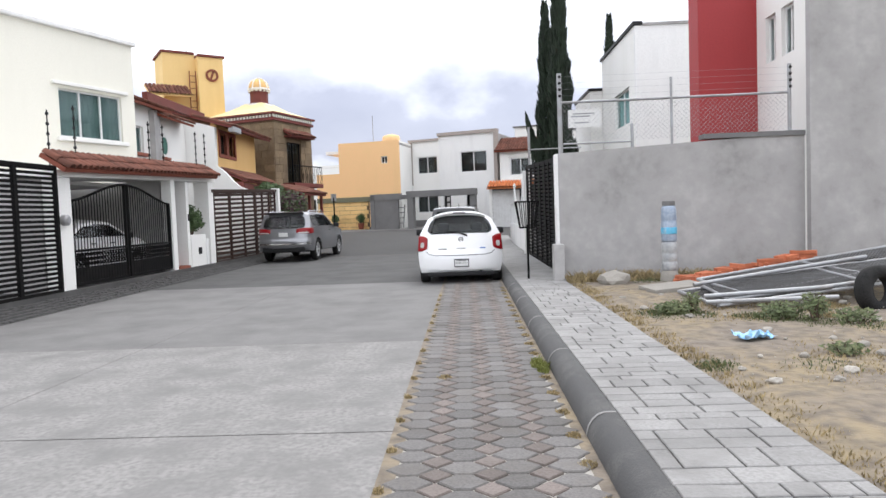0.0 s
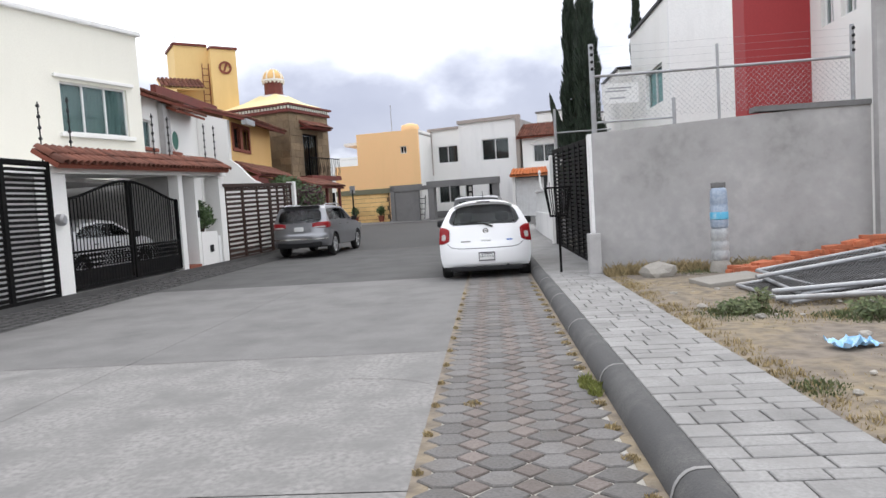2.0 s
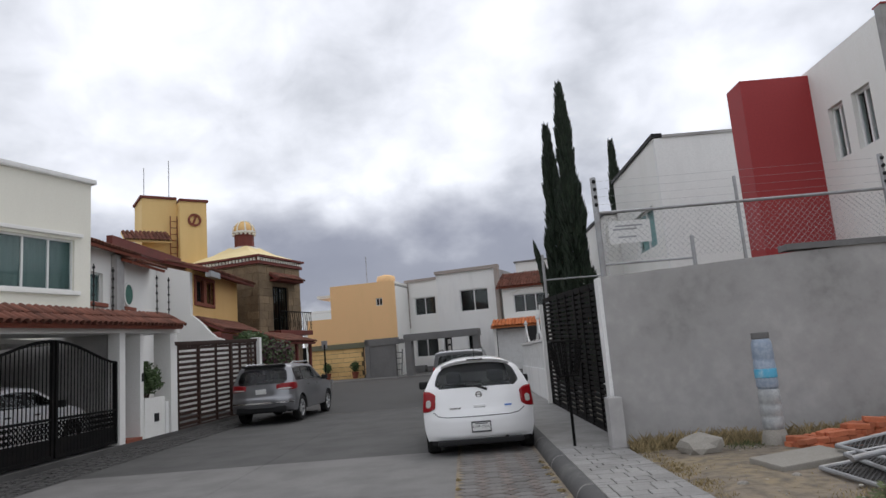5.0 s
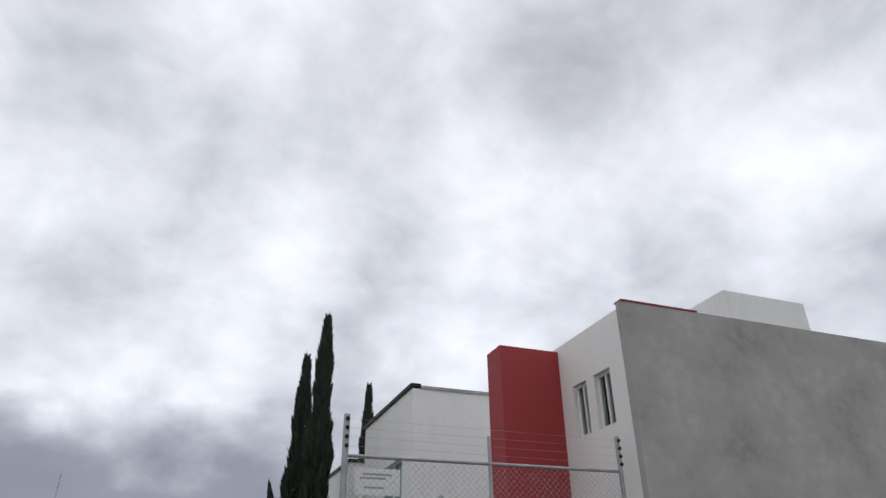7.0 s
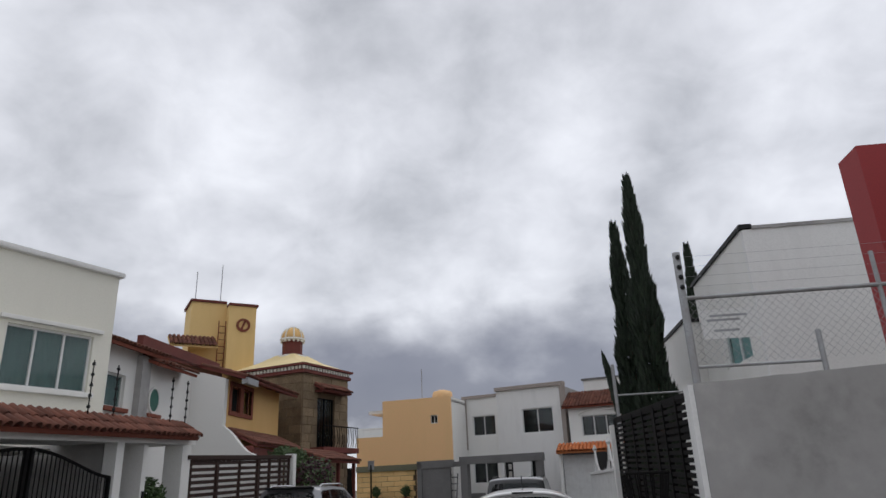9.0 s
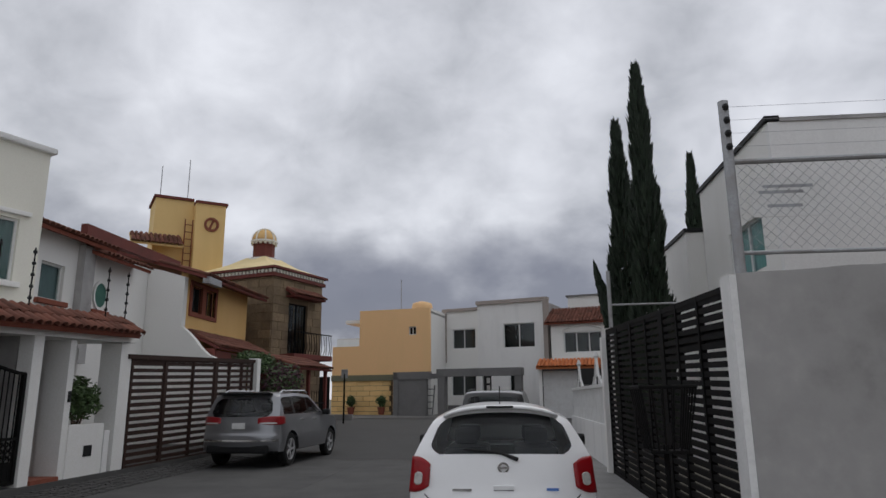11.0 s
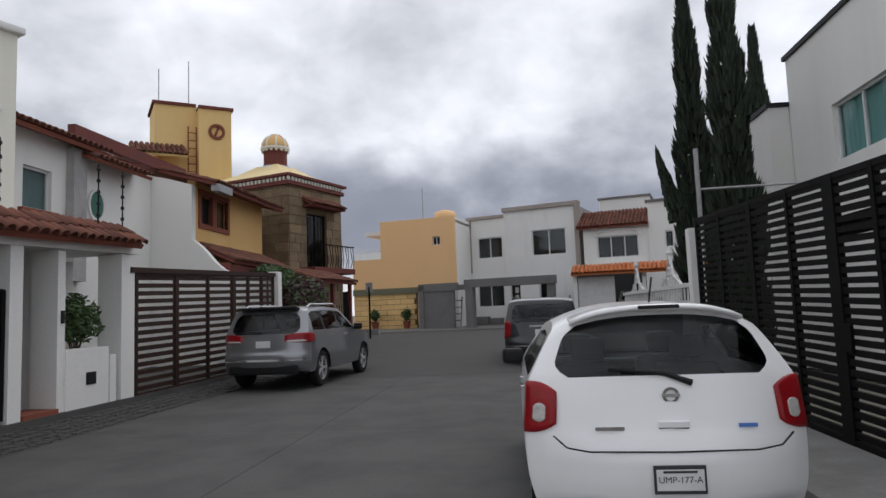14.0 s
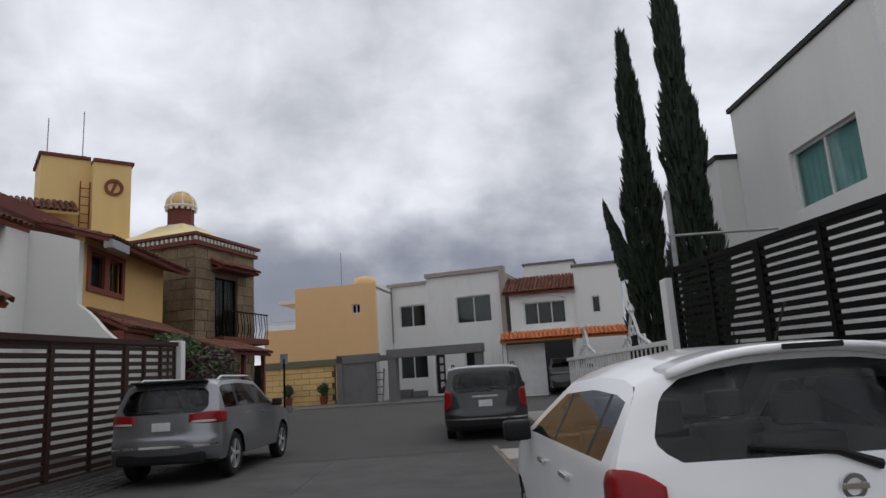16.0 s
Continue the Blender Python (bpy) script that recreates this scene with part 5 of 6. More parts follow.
# ---- east fence, bin, white gate ----
FX = 3.93
fence = slat_gate("slat_fence", "black steel slat fence and gate along the pavement", FX, 13.95, 21.8, 0.2, 2.5, 2.86, 26,
                  [(14.0, 0.1), (15.3, 0.07), (16.2, 0.07), (17.0, 0.22), (18.0, 0.07), (19.2, 0.14), (20.5, 0.07), (21.75, 0.1)], M["dark"], 0.058, deep=0.02)
part("lock_plate", bx(-0.05, -0.02, 16.75, 17.05, 1.0, 1.25), M["dark"], fence)
part("backing", bx(0.016, 0.02, 14.5, 16.9, 2.05, 2.25), M["dark"], fence)
wp = solid("gate_post", bx(FX - 0.12, FX + 0.1, 21.85, 22.1, 0.1, 2.75, bevel=0.01), M["white"], "white painted gate post", "post")
bm = bmesh.new()
wg = thing("white_gate", pose(FX, 0, 0), "white ornamental steel gate and low wall", "gate")
part("low_wall", bx(0, 0.15, 22.1, 30.5, 0.1, 1.0), M["oldwhite"], wg)
for i in range(34):
    y = 22.25 + i * 0.245
    part("baluster", tube(bmesh.new(), [(0.07, y, 1.0), (0.07, y + 0.03, 1.3), (0.07, y, 1.78)], 0.018, 6), M["whitesteel"], wg)
part("rail", bx(0.03, 0.11, 22.1, 30.5, 1.78, 1.86, bevel=0.01), M["whitesteel"], wg)
part("mesh_back", bx(0.085, 0.09, 22.1, 30.5, 1.0, 1.55), M["whitesteel"], wg)
for py in (24.3, 28.2):
    part("gate_gable", tube(bmesh.new(), [(0.07, py - 0.9, 1.85), (0.07, py - 0.3, 2.05), (0.07, py, 2.5), (0.07, py + 0.3, 2.05), (0.07, py + 0.9, 1.85)], 0.03, 8), M["whitesteel"], wg)
    part("finial", lathe(bmesh.new(), [(0.02, 2.4), (0.07, 2.52), (0.02, 2.64)], 10, (0.07, py, 0)), M["whitesteel"], wg)
    for k in range(6):
        part("scroll", lathe(bmesh.new(), [(0.07, -0.015), (0.1, -0.015), (0.1, 0.015), (0.07, 0.015)], 14), M["whitesteel"], wg, m=pose(0.07, py - 0.55 + k * 0.22, 1.95 + 0.2 * (k in (2, 3)), 0, 90))

# chain-link posts and rails above the lot wall
cl = thing("chain_link_fence", pose(0, 0, 0), "galvanised chain-link panel on posts above the lot wall", "fence")
for x, z0, z1, r in ((3.84, 2.3, 4.05, 0.045), (5.95, 2.6, 3.9, 0.025), (8.15, 2.7, 4.05, 0.035), (5.2, 2.5, 3.05, 0.03)):
    part("post", tube(bmesh.new(), [(x, 13.71, z0), (x, 13.71, z1)], r, 10), M["galv"], cl)
part("top_rail", tube(bmesh.new(), [(3.84, 13.71, 3.5), (8.15, 13.71, 3.52)], 0.025, 8), M["galv"], cl)
part("rail", tube(bmesh.new(), [(3.84, 13.75, 2.72), (5.2, 13.73, 2.72)], 0.018, 8), M["galv"], cl)
for k in range(4):
    part("live_wire", tube(bmesh.new(), [(3.84, 13.66, 3.62 + k * 0.12), (8.15, 13.66, 3.62 + k * 0.12)], 0.0016, 4), M["galv"], cl)
    part("insulator", lathe(bmesh.new(), [(0.02, -0.025), (0.03, 0), (0.02, 0.025)], 8, (3.84, 13.655, 3.62 + k * 0.12)), M["trimblack"], cl)
    part("insulator", lathe(bmesh.new(), [(0.02, -0.025), (0.03, 0), (0.02, 0.025)], 8, (8.15, 13.66, 3.62 + k * 0.12)), M["trimblack"], cl)


def link(bm, x0, x1, z0, z1, step, r):
    """Diagonal wires of a chain-link panel in the xz plane."""
    h, w = z1 - z0, x1 - x0
    k = -h
    while k < w:
        for s in (0, 1):
            a, b = max(k, 0), min(k + h, w)
            if b > a:
                p0, p1 = (x0 + a, z0 + (a - k)), (x0 + b, z0 + (b - k))
                if s:
                    p0, p1 = (p0[0], z0 + z1 - p0[1]), (p1[0], z0 + z1 - p1[1])
                tube(bm, [(p0[0], 0.004 * s, p0[1]), (p1[0], 0.004 * s, p1[1])], r, 3)
        k += step
    return bm


sign = solid("security_sign", bx(4.0, 4.62, 13.735, 13.745, 3.02, 3.36), M["oldwhite"], "white sign plate with grey marks wired to the chain-link", "sign")
for k, (a, b, z) in enumerate(((4.1, 4.5, 3.27), (4.06, 4.42, 3.22), (4.12, 4.4, 3.1))):
    part("printed_bar", bx(a, b, 13.732, 13.735, z, z + 0.025), M["galv"], sign)
tagged(part("mesh", link(bmesh.new(), 3.9, 8.1, 2.75, 3.48, 0.09, 0.0022), M["galv"], cl, m=pose(0, 13.72, 0)), kind="stuff")
side_post = thing("fence_post", pose(FX + 0.1, 21.9, 2.2), "galvanised post with a level bar behind the slat fence", "post")
part("post", tube(bmesh.new(), [(0, 0, 0), (0, 0, 1.9)], 0.04, 10), M["galv"], side_post)
part("arm", tube(bmesh.new(), [(0, 0, 1.2), (1.6, -0.1, 1.2)], 0.02, 8), M["galv"], side_post)

bn = thing("litter_basket", pose(3.17, 13.85, 0.145), "black steel bar litter basket on a thin pole", "litter bin")
part("pole", tube(bmesh.new(), [(0, 0, 0), (0, 0, 1.05)], 0.022, 8), M["dark"], bn)
for z, r in ((1.0, 0.14), (1.5, 0.215)):
    part("ring", tube(bmesh.new(), [(r, r, z), (-r, r, z), (-r, -r, z), (r, -r, z), (r, r, z)], 0.016, 6), M["dark"], bn)
for i in range(20):
    u, k = -1 + 2 * (i % 5) / 5, i // 5
    dx, dy = ((u, -1), (1, u), (-u, 1), (-1, -u))[k]
    part("bar", tube(bmesh.new(), [(0.14 * dx, 0.14 * dy, 1.0), (0.215 * dx, 0.215 * dy, 1.5)], 0.009, 5), M["dark"], bn)
part("floor", bx(-0.14, 0.14, -0.14, 0.14, 0.99, 1.005), M["dark"], bn)


# ---- plants ----
def cypress(x, y, z0, top, r, seed, side=None):
    """A slender columnar cypress: trunk, limbs and thousands of upright sprays."""
    rnd = random.Random(seed)
    t = thing("cypress_tree", pose(x, y, z0), "tall slender dark green columnar cypress", "tree", "cypress trees")
    hgt = top - z0
    part("trunk", tube(bmesh.new(), [(0, 0, 0), (0.03, 0.02, hgt * 0.4), (0, 0, hgt * 0.93)], [0.13, 0.08, 0.015], 8), M["bark"], t)
    bm = bmesh.new()

    def radius(f):
        return r * min(1, (f + 0.04) * 9) * (1 - f) ** 0.62 * (1 + 0.18 * math.sin(f * 23 + seed) + 0.1 * math.sin(f * 61))

    def spray(p, d, ln, w):
        a = d.cross(Vector((rnd.uniform(-1, 1), rnd.uniform(-1, 1), 0.1))).normalized() * w
        b = d.cross(a).normalized() * w * 0.5
        v = [bm.verts.new(q) for q in (p - a, p + b, p + a, p + d * ln)]
        bm.faces.new((v[0], v[1], v[3]))
        bm.faces.new((v[1], v[2], v[3]))
        bm.faces.new((v[2], v[0], v[3]))

    for i in range(8200):
        f = rnd.random() ** 1.15
        a = rnd.uniform(0, 2 * math.pi)
        rr = radius(f) * (0.35 + 0.65 * rnd.random() ** 0.5)
        p = Vector((rr * math.cos(a), rr * math.sin(a), 0.15 + f * hgt * 0.97))
        d = Vector((math.cos(a) * 0.35, math.sin(a) * 0.35, 1)).normalized()
        spray(p, d, rnd.uniform(0.16, 0.36), rnd.uniform(0.025, 0.06))
    if side:
        for i in range(900):
            f = rnd.random()
            c = Vector(side[0]).lerp(Vector(side[1]), f)
            rr = 0.2 * (1 - f) ** 0.6
            p = c + Vector((rnd.uniform(-rr, rr), rnd.uniform(-rr, rr), 0))
            spray(p, Vector((-0.15, 0, 1)).normalized(), rnd.uniform(0.15, 0.3), 0.045)
        part("limb", tube(bmesh.new(), [(0, 0, side[0][2] - 0.5), side[0], side[1]], [0.05, 0.035, 0.01], 6), M["bark"], t)
    tagged(part("crown", bm, M["cypress"], t), kind="stuff")
    return t


cypress(5.42, 24.4, 0.1, 9.95, 0.55, 1)
cypress(5.22, 26.6, 0.1, 9.35, 0.55, 2, ((-0.4, 0.1, 3.3), (-0.78, 0.2, 5.0)))
cypress(8.95, 32.6, 0.2, 10.5, 0.55, 3)


def bush(name, label, x, y, z, sx, sy, sz, count, material, seed, size=0.06, extra=None, category="plant"):
    rnd = random.Random(seed)
    t = thing(name, pose(x, y, z), label, category)
    bms = [bmesh.new(), bmesh.new()]
    for i in range(9):
        p = Vector((rnd.uniform(-sx, sx) * 0.6, rnd.uniform(-sy, sy) * 0.6, sz * rnd.uniform(0.5, 0.9)))
        part("stem", tube(bmesh.new(), [(p.x * 0.2, p.y * 0.2, -0.02), tuple(p)], [min(0.018, sz * 0.03), 0.004], 5), M["bark"], t)
    for i in range(count):
        d = Vector((rnd.gauss(0, 1), rnd.gauss(0, 1), rnd.gauss(0, 1))).normalized()
        k = rnd.random() ** 0.4 * (0.8 + 0.35 * noise.noise(d * 2.2 + Vector((seed, 0, 0))))
        p = Vector((d.x * sx * k, d.y * sy * k, sz * 0.52 + d.z * sz * 0.5 * k))
        u = Vector((rnd.gauss(0, 1), rnd.gauss(0, 1), rnd.gauss(0, 0.6))).normalized()
        w = u.orthogonal().normalized() * size * 0.4
        bm = bms[1] if extra and rnd.random() < 0.5 else bms[0]
        v = [bm.verts.new(q) for q in (p - u * size, p + w, p + u * size, p - w)]
        bm.faces.new(v)
    tagged(part("leaves", bms[0], material, t), kind="stuff")
    if extra:
        tagged(part("blossom", bms[1], extra, t), kind="stuff")
    return t


bush("planter_bush", "dense green bush in the white planter", X - 0.22, 20.55, 1.1, 0.42, 0.6, 0.95, 1500, M["leaf"], 5)
bush("climber", "green creeper under the tiled awning", -7.0, 31.3, 2.35, 0.7, 2.0, 0.95, 2200, M["leaf"], 6, 0.08)
bush("bougainvillea", "dark purple bougainvillea by the stone house", -6.2, 32.0, 1.0, 0.8, 1.5, 2.1, 2600, M["leaf"], 7, 0.08, M["flower"])
for i, (px, py) in enumerate(((-6.95, 46.1), (-5.15, 45.75))):
    bush("potted_shrub", "small green shrub in a clay pot by the yellow wall", px, py, rise(46) + 0.42, 0.32, 0.3, 0.75, 420, M["leaf"], 10 + i, 0.08)
    solid("plant_pot", lathe(bmesh.new(), [(0.15, 0), (0.22, 0.38), (0.25, 0.4), (0.2, 0.4)], 16), M["terracotta"], "terracotta plant pot by the yellow wall", "plant pot", "plant pots", m=pose(px, py, rise(46) + 0.06))

# fence, roofs and clutter before the stone house
fr = thing("entrance_roof", pose(-6.75, 32.6, 0, 0, 0, 78), "red clay-tiled entrance roof on dark posts", "porch")
tile_roof(fr, 0, 3.0, -0.9, 0.5, 2.75, 3.2, M["tile"], under=M["maroon"])
for px in (0.1, 1.5, 2.9):
    part("post", bx(px - 0.06, px + 0.06, -0.7, -0.58, 0.2, 2.72), M["maroon"], fr)
part("back_wall", bx(0, 3.0, 0.5, 0.6, 0.2, 2.8), M["maroon"], fr, "dark red wall")
part("railing", bx(0.1, 2.9, -0.67, -0.62, 1.4, 1.46), M["dark"], fr)
for i in range(15):
    part("bar", tube(bmesh.new(), [(0.15 + i * 0.185, -0.645, 0.2), (0.15 + i * 0.185, -0.645, 1.9)], 0.014, 5), M["dark"], fr)
solid("gate_pillar", bx(X - 0.15, X + 0.15, 28.86, 29.15, 0.1, 2.85, bevel=0.015), M["white"], "white gate pillar with terracotta cap", "pillar")
dg = thing("dark_gate", pose(-8.9, 46.9, rise(46), 0, 0, -12), "dark steel gate beside the peach house", "gate")
part("panel", bx(-1.6, 0.5, 0, 0.06, 0, 2.2), M["dark"], dg)
lp = thing("street_sign", pose(-5.5, 38.5, rise(38.5)), "thin dark pole with a small plate", "pole")
part("pole", tube(bmesh.new(), [(0, 0, 0), (0, 0, 2.2)], 0.04, 8), M["dark"], lp)
part("plate", bx(-0.15, 0.15, -0.02, 0.02, 2.0, 2.4, bevel=0.01), M["galv"], lp)
solid("low_wall", bx(-9.5, -5.6, 40.6, 40.9, rise(40), rise(40) + 0.3), M["slab"], "low concrete kerb wall at the corner", "wall", kind="structure")

# far white house with the red roof and orange canopy
h = house("house", pose(4.35, 45.4, 0.6, 0, 0, -16), "white two-storey house with red tiled roof and arched window")
part("wall", pierced(3.3, 0, 4.9, 0.2, [(0.7, 2.75, 3.35, 4.45)]), M["white"], h)
window(h, 0.7, 2.75, 3.35, 4.45, 3, curtain=False, bars=9)
part("window_arch", tube(bmesh.new(), [(1.72 + 1.15 * math.cos(a * math.pi / 12), -0.03, 4.42 + 0.38 * math.sin(a * math.pi / 12)) for a in range(13)], 0.06, 8), M["white"], h)
part("balcony_sill", bx(0.45, 3.05, -0.3, 0.02, 3.0, 3.12, bevel=0.02), M["white"], h)
tile_roof(h, -0.3, 3.3, -0.35, 1.8, 4.95, 5.95, M["tile"], under=M["terracotta"])
part("wall", pierced(2.2, 0, 6.0, 0.2, [(0.75, 1.15, 3.7, 4.5)]), M["white"], h, m=pose(3.3, -0.1, 0))
w = window(h, 0.75, 1.15, 3.7, 4.5, 1, bars=2)
w.matrix_local = pose(3.3, -0.1, 0)
part("coping", bx(3.2, 5.6, -0.2, 0.2, 6.0, 6.12), M["portico"], h)
part("wall", bx(0.6, 3.2, 2.2, 6, 0, 6.7), M["white"], h)
part("coping", bx(0.5, 3.3, 2.1, 6, 6.7, 6.8), M["portico"], h)
part("wall", bx(5.3, 5.5, 0.1, 6, 0, 6.0), M["white"], h)
part("wall", bx(0, 0.2, 0.2, 6, 0, 4.9), M["white"], h)
oc = thing("orange_canopy", pose(3.35, 41.6, 0.55, 0, 0, -10), "orange-tiled carport canopy on white posts", "canopy")
tile_roof(oc, 0, 6.2, -0.4, 0.9, 2.45, 2.85, M["orange"], under=M["orange"])
for px in (0.15, 3.2, 6.0):
    part("post", bx(px - 0.08, px + 0.08, 0.0, 0.16, 0, 2.5), M["white"], oc)
part("sliding_gate", bx(0.25, 1.9, 0.3, 0.34, 0.05, 2.3), M["whitesteel"], oc, "white ribbed steel gate")
for i in range(9):
    part("gate_rib", bx(0.3 + i * 0.18, 0.34 + i * 0.18, 0.27, 0.3, 0.05, 2.3), M["whitesteel"], oc)
# near-black wall colour imitates the shade under the canopy
part("back_wall", bx(-0.2, 6.5, 3.6, 3.7, 0, 2.6), M["room"], oc)
part("side_wall", bx(6.3, 6.5, 0.3, 3.6, 0, 2.6), M["oldwhite"], oc)
pick = car("pickup", pose(6.8, 45.3, 0.65, 0, 0, 172), 4.6, 1.8, 1.6, [(y, z * 1.1) for y, z in sedan_line], M["cardark"], "dark car under the orange canopy", {6}, {9},
           [(0.9, 2.1), (2.2, 3.2)], 1.07, 0.24, (0.95, 3.6), 0.33, (0.7, 0.9, 0.6, 0.2))
# distant blocks beyond the junction
for i, (bx0, by0, w_, hgt, mt) in enumerate(((-14, 70, 5, 6.5, "oldwhite"), (-20, 62, 4.5, 5.2, "oldwhite"), (-10.5, 66, 2.5, 5.0, "tarp"), (13, 50, 8, 6.5, "white"))):
    b = house("house", pose(bx0, by0, 0.6), "plain distant white house block beyond the junction")
    part("wall", pierced(w_, 0, hgt, 0.3, [(w_ * 0.3, w_ * 0.3 + 0.9, hgt - 2.2, hgt - 1.2)]), M[mt], b)
    part("wall", bx(0, w_, 0.3, 5, 0, hgt - 0.1), M[mt], b)
# scaffolding boards and a ladder by the portico
ld = thing("leaning_ladder", pose(-2.35, 44.6, 0.74, -18, 0, -10), "grey wooden ladder leaning on the portico", "ladder")
for dx in (-0.2, 0.2):
    part("rail", bx(dx - 0.03, dx + 0.03, -0.03, 0.03, 0, 1.6), M["portico"], ld)
for k in range(4):
    part("rung", bx(-0.17, 0.17, -0.02, 0.02, 0.3 + k * 0.36, 0.34 + k * 0.36), M["portico"], ld)


# ---- lot clutter ----
bt = thing("water_jug_stack", pose(5.6, 12.85, 0.12), "stack of clear water bottles on a pale concrete foot", "bottle stack")
part("foot", lathe(bmesh.new(), [(0.17, 0.0), (0.15, 0.12), (0.12, 0.2)], 16), M["gravel"], bt)
part("bottle", lathe(bmesh.new(), [(0.12, 0.18), (0.135, 0.22), (0.135, 0.33), (0.125, 0.35), (0.135, 0.37), (0.135, 0.48), (0.125, 0.5), (0.135, 0.52), (0.135, 0.66), (0.119, 0.7)], 20), M["petclear"], bt, smooth=True)
part("bottle_label", lathe(bmesh.new(), [(0.137, 0.84), (0.139, 0.85), (0.139, 0.95), (0.137, 0.96)], 20), M["pet"], bt, "blue and white bottle label", smooth=True)
part("bottle", lathe(bmesh.new(), [(0.12, 0.70), (0.135, 0.74), (0.135, 1.05), (0.125, 1.07), (0.135, 1.1), (0.13, 1.25), (0.125, 1.3), (0.1, 1.35)], 20), M["petblue"], bt, smooth=True)
part("cap", lathe(bmesh.new(), [(0.1, 1.33), (0.11, 1.36), (0.11, 1.42), (0.1, 1.43)], 16), M["portico"], bt, "grey bottle neck")

mesh_panel = thing("steel_mesh_panel", pose(0, 0, 0), "fallen galvanised chain-link gate panels on the ground", "fence panel", "fallen panels")


def panel(parent, w, hgt):
    for a, b in (((0, 0), (w, 0)), ((w, 0), (w, hgt)), ((w, hgt), (0, hgt)), ((0, hgt), (0, 0)), ((w * 0.5, 0), (w * 0.5, hgt))):
        part("frame_tube", tube(bmesh.new(), [(a[0], 0, a[1]), (b[0], 0, b[1])], 0.024, 8), M["galv"], parent)
    tagged(part("mesh", link(bmesh.new(), 0, w, 0, hgt, 0.06, 0.0065), M["netting"], parent), kind="stuff")


panel(mesh_panel, 3.4, 1.4)
mesh_panel.matrix_world = pose(5.2, 9.45, 0.15, -89, -5.5, 3)
p2 = copy_thing(mesh_panel, pose(5.4, 9.65, 0.2, -88, -6.5, -4))
p3 = copy_thing(mesh_panel, pose(5.75, 9.95, 0.22, -87, -7, 7))
for k, (a, b) in enumerate((((5.1, 9.7, 0.24), (6.65, 9.5, 0.34)), ((5.05, 9.5, 0.19), (6.6, 9.25, 0.24)), ((5.2, 10.4, 0.32), (7.9, 10.9, 0.6)))):
    solid("steel_tube", tube(bmesh.new(), [a, b], 0.03, 12), M["galv"], "galvanised steel tube lying on mesh panels", "tube", "loose tubes")
tr = solid("old_tyre", lathe(bmesh.new(), [(0.16, -0.08), (0.25, -0.1), (0.3, -0.07), (0.3, 0.07), (0.25, 0.1), (0.16, 0.08)], 28), M["rubber"], "worn black tyre lying by the mesh panels", "tyre", m=pose(7.0, 9.1, 0.33, 84, 0, 15), smooth=True)
rnd = random.Random(9)
for i in range(15):
    f = i / 14
    for layer in range(2 + round(6 * f)):
        for row in range(max(1, 3 - layer // 2)):
            solid("brick", bx(-0.12, 0.12, -0.06, 0.06, -0.03, 0.03, bevel=0.006), M["brick"], "loose red clay brick in a heap on the lot", "brick", "brick heap",
                  m=pose(5.75 + f * 2.1 + rnd.uniform(-0.06, 0.06), 12.25 + f * 0.2 + row * 0.14 + rnd.uniform(-0.03, 0.03), 0.155 + layer * 0.061,
                         rnd.uniform(-6, 6), rnd.uniform(-8, 8), rnd.uniform(-35, 35)))
solid("concrete_slab", bx(-0.45, 0.45, -0.28, 0.28, -0.05, 0.05, bevel=0.015), M["gravel"], "pale broken concrete slab on the lot", "slab", m=pose(5.2, 11.35, 0.17, 2, -3, 12))


def rock(x, y, z, s, seed, label="pale rubble stone on the lot"):
    bm = bmesh.new()
    bmesh.ops.create_icosphere(bm, subdivisions=2, radius=s)
    for v in bm.verts:
        v.co *= 1 + 0.35 * noise.noise(v.co / s * 1.3 + Vector((seed, seed, 0)))
        v.co.z *= 0.6
    return solid("rock", bm, M["gravel"], label, "stone", "rubble stones", m=pose(x, y, z))


rnd = random.Random(12)
rock(4.55, 12.6, 0.2, 0.26, 1, "large pale rock by the lot wall")
for i in range(150):
    rock(rnd.uniform(4.1, 8), rnd.uniform(3.5, 13.2), 0.14, 0.008 + 0.05 * rnd.random() ** 3, i + 2)
bm = bmesh.new()
bmesh.ops.create_grid(bm, x_segments=14, y_segments=8, size=0.5)
for v in bm.verts:
    v.co = Vector((v.co.x * 0.36 + 0.03 * noise.noise(v.co * 9), v.co.y * 0.26, 0.03 + 0.13 * abs(noise.noise(v.co * 7))))
solid("plastic_bag", bm, M["plasticblue"], "crumpled blue and white plastic bag on the dirt", "litter", m=pose(4.75, 7.35, 0.11, 0, 0, 20), smooth=False)


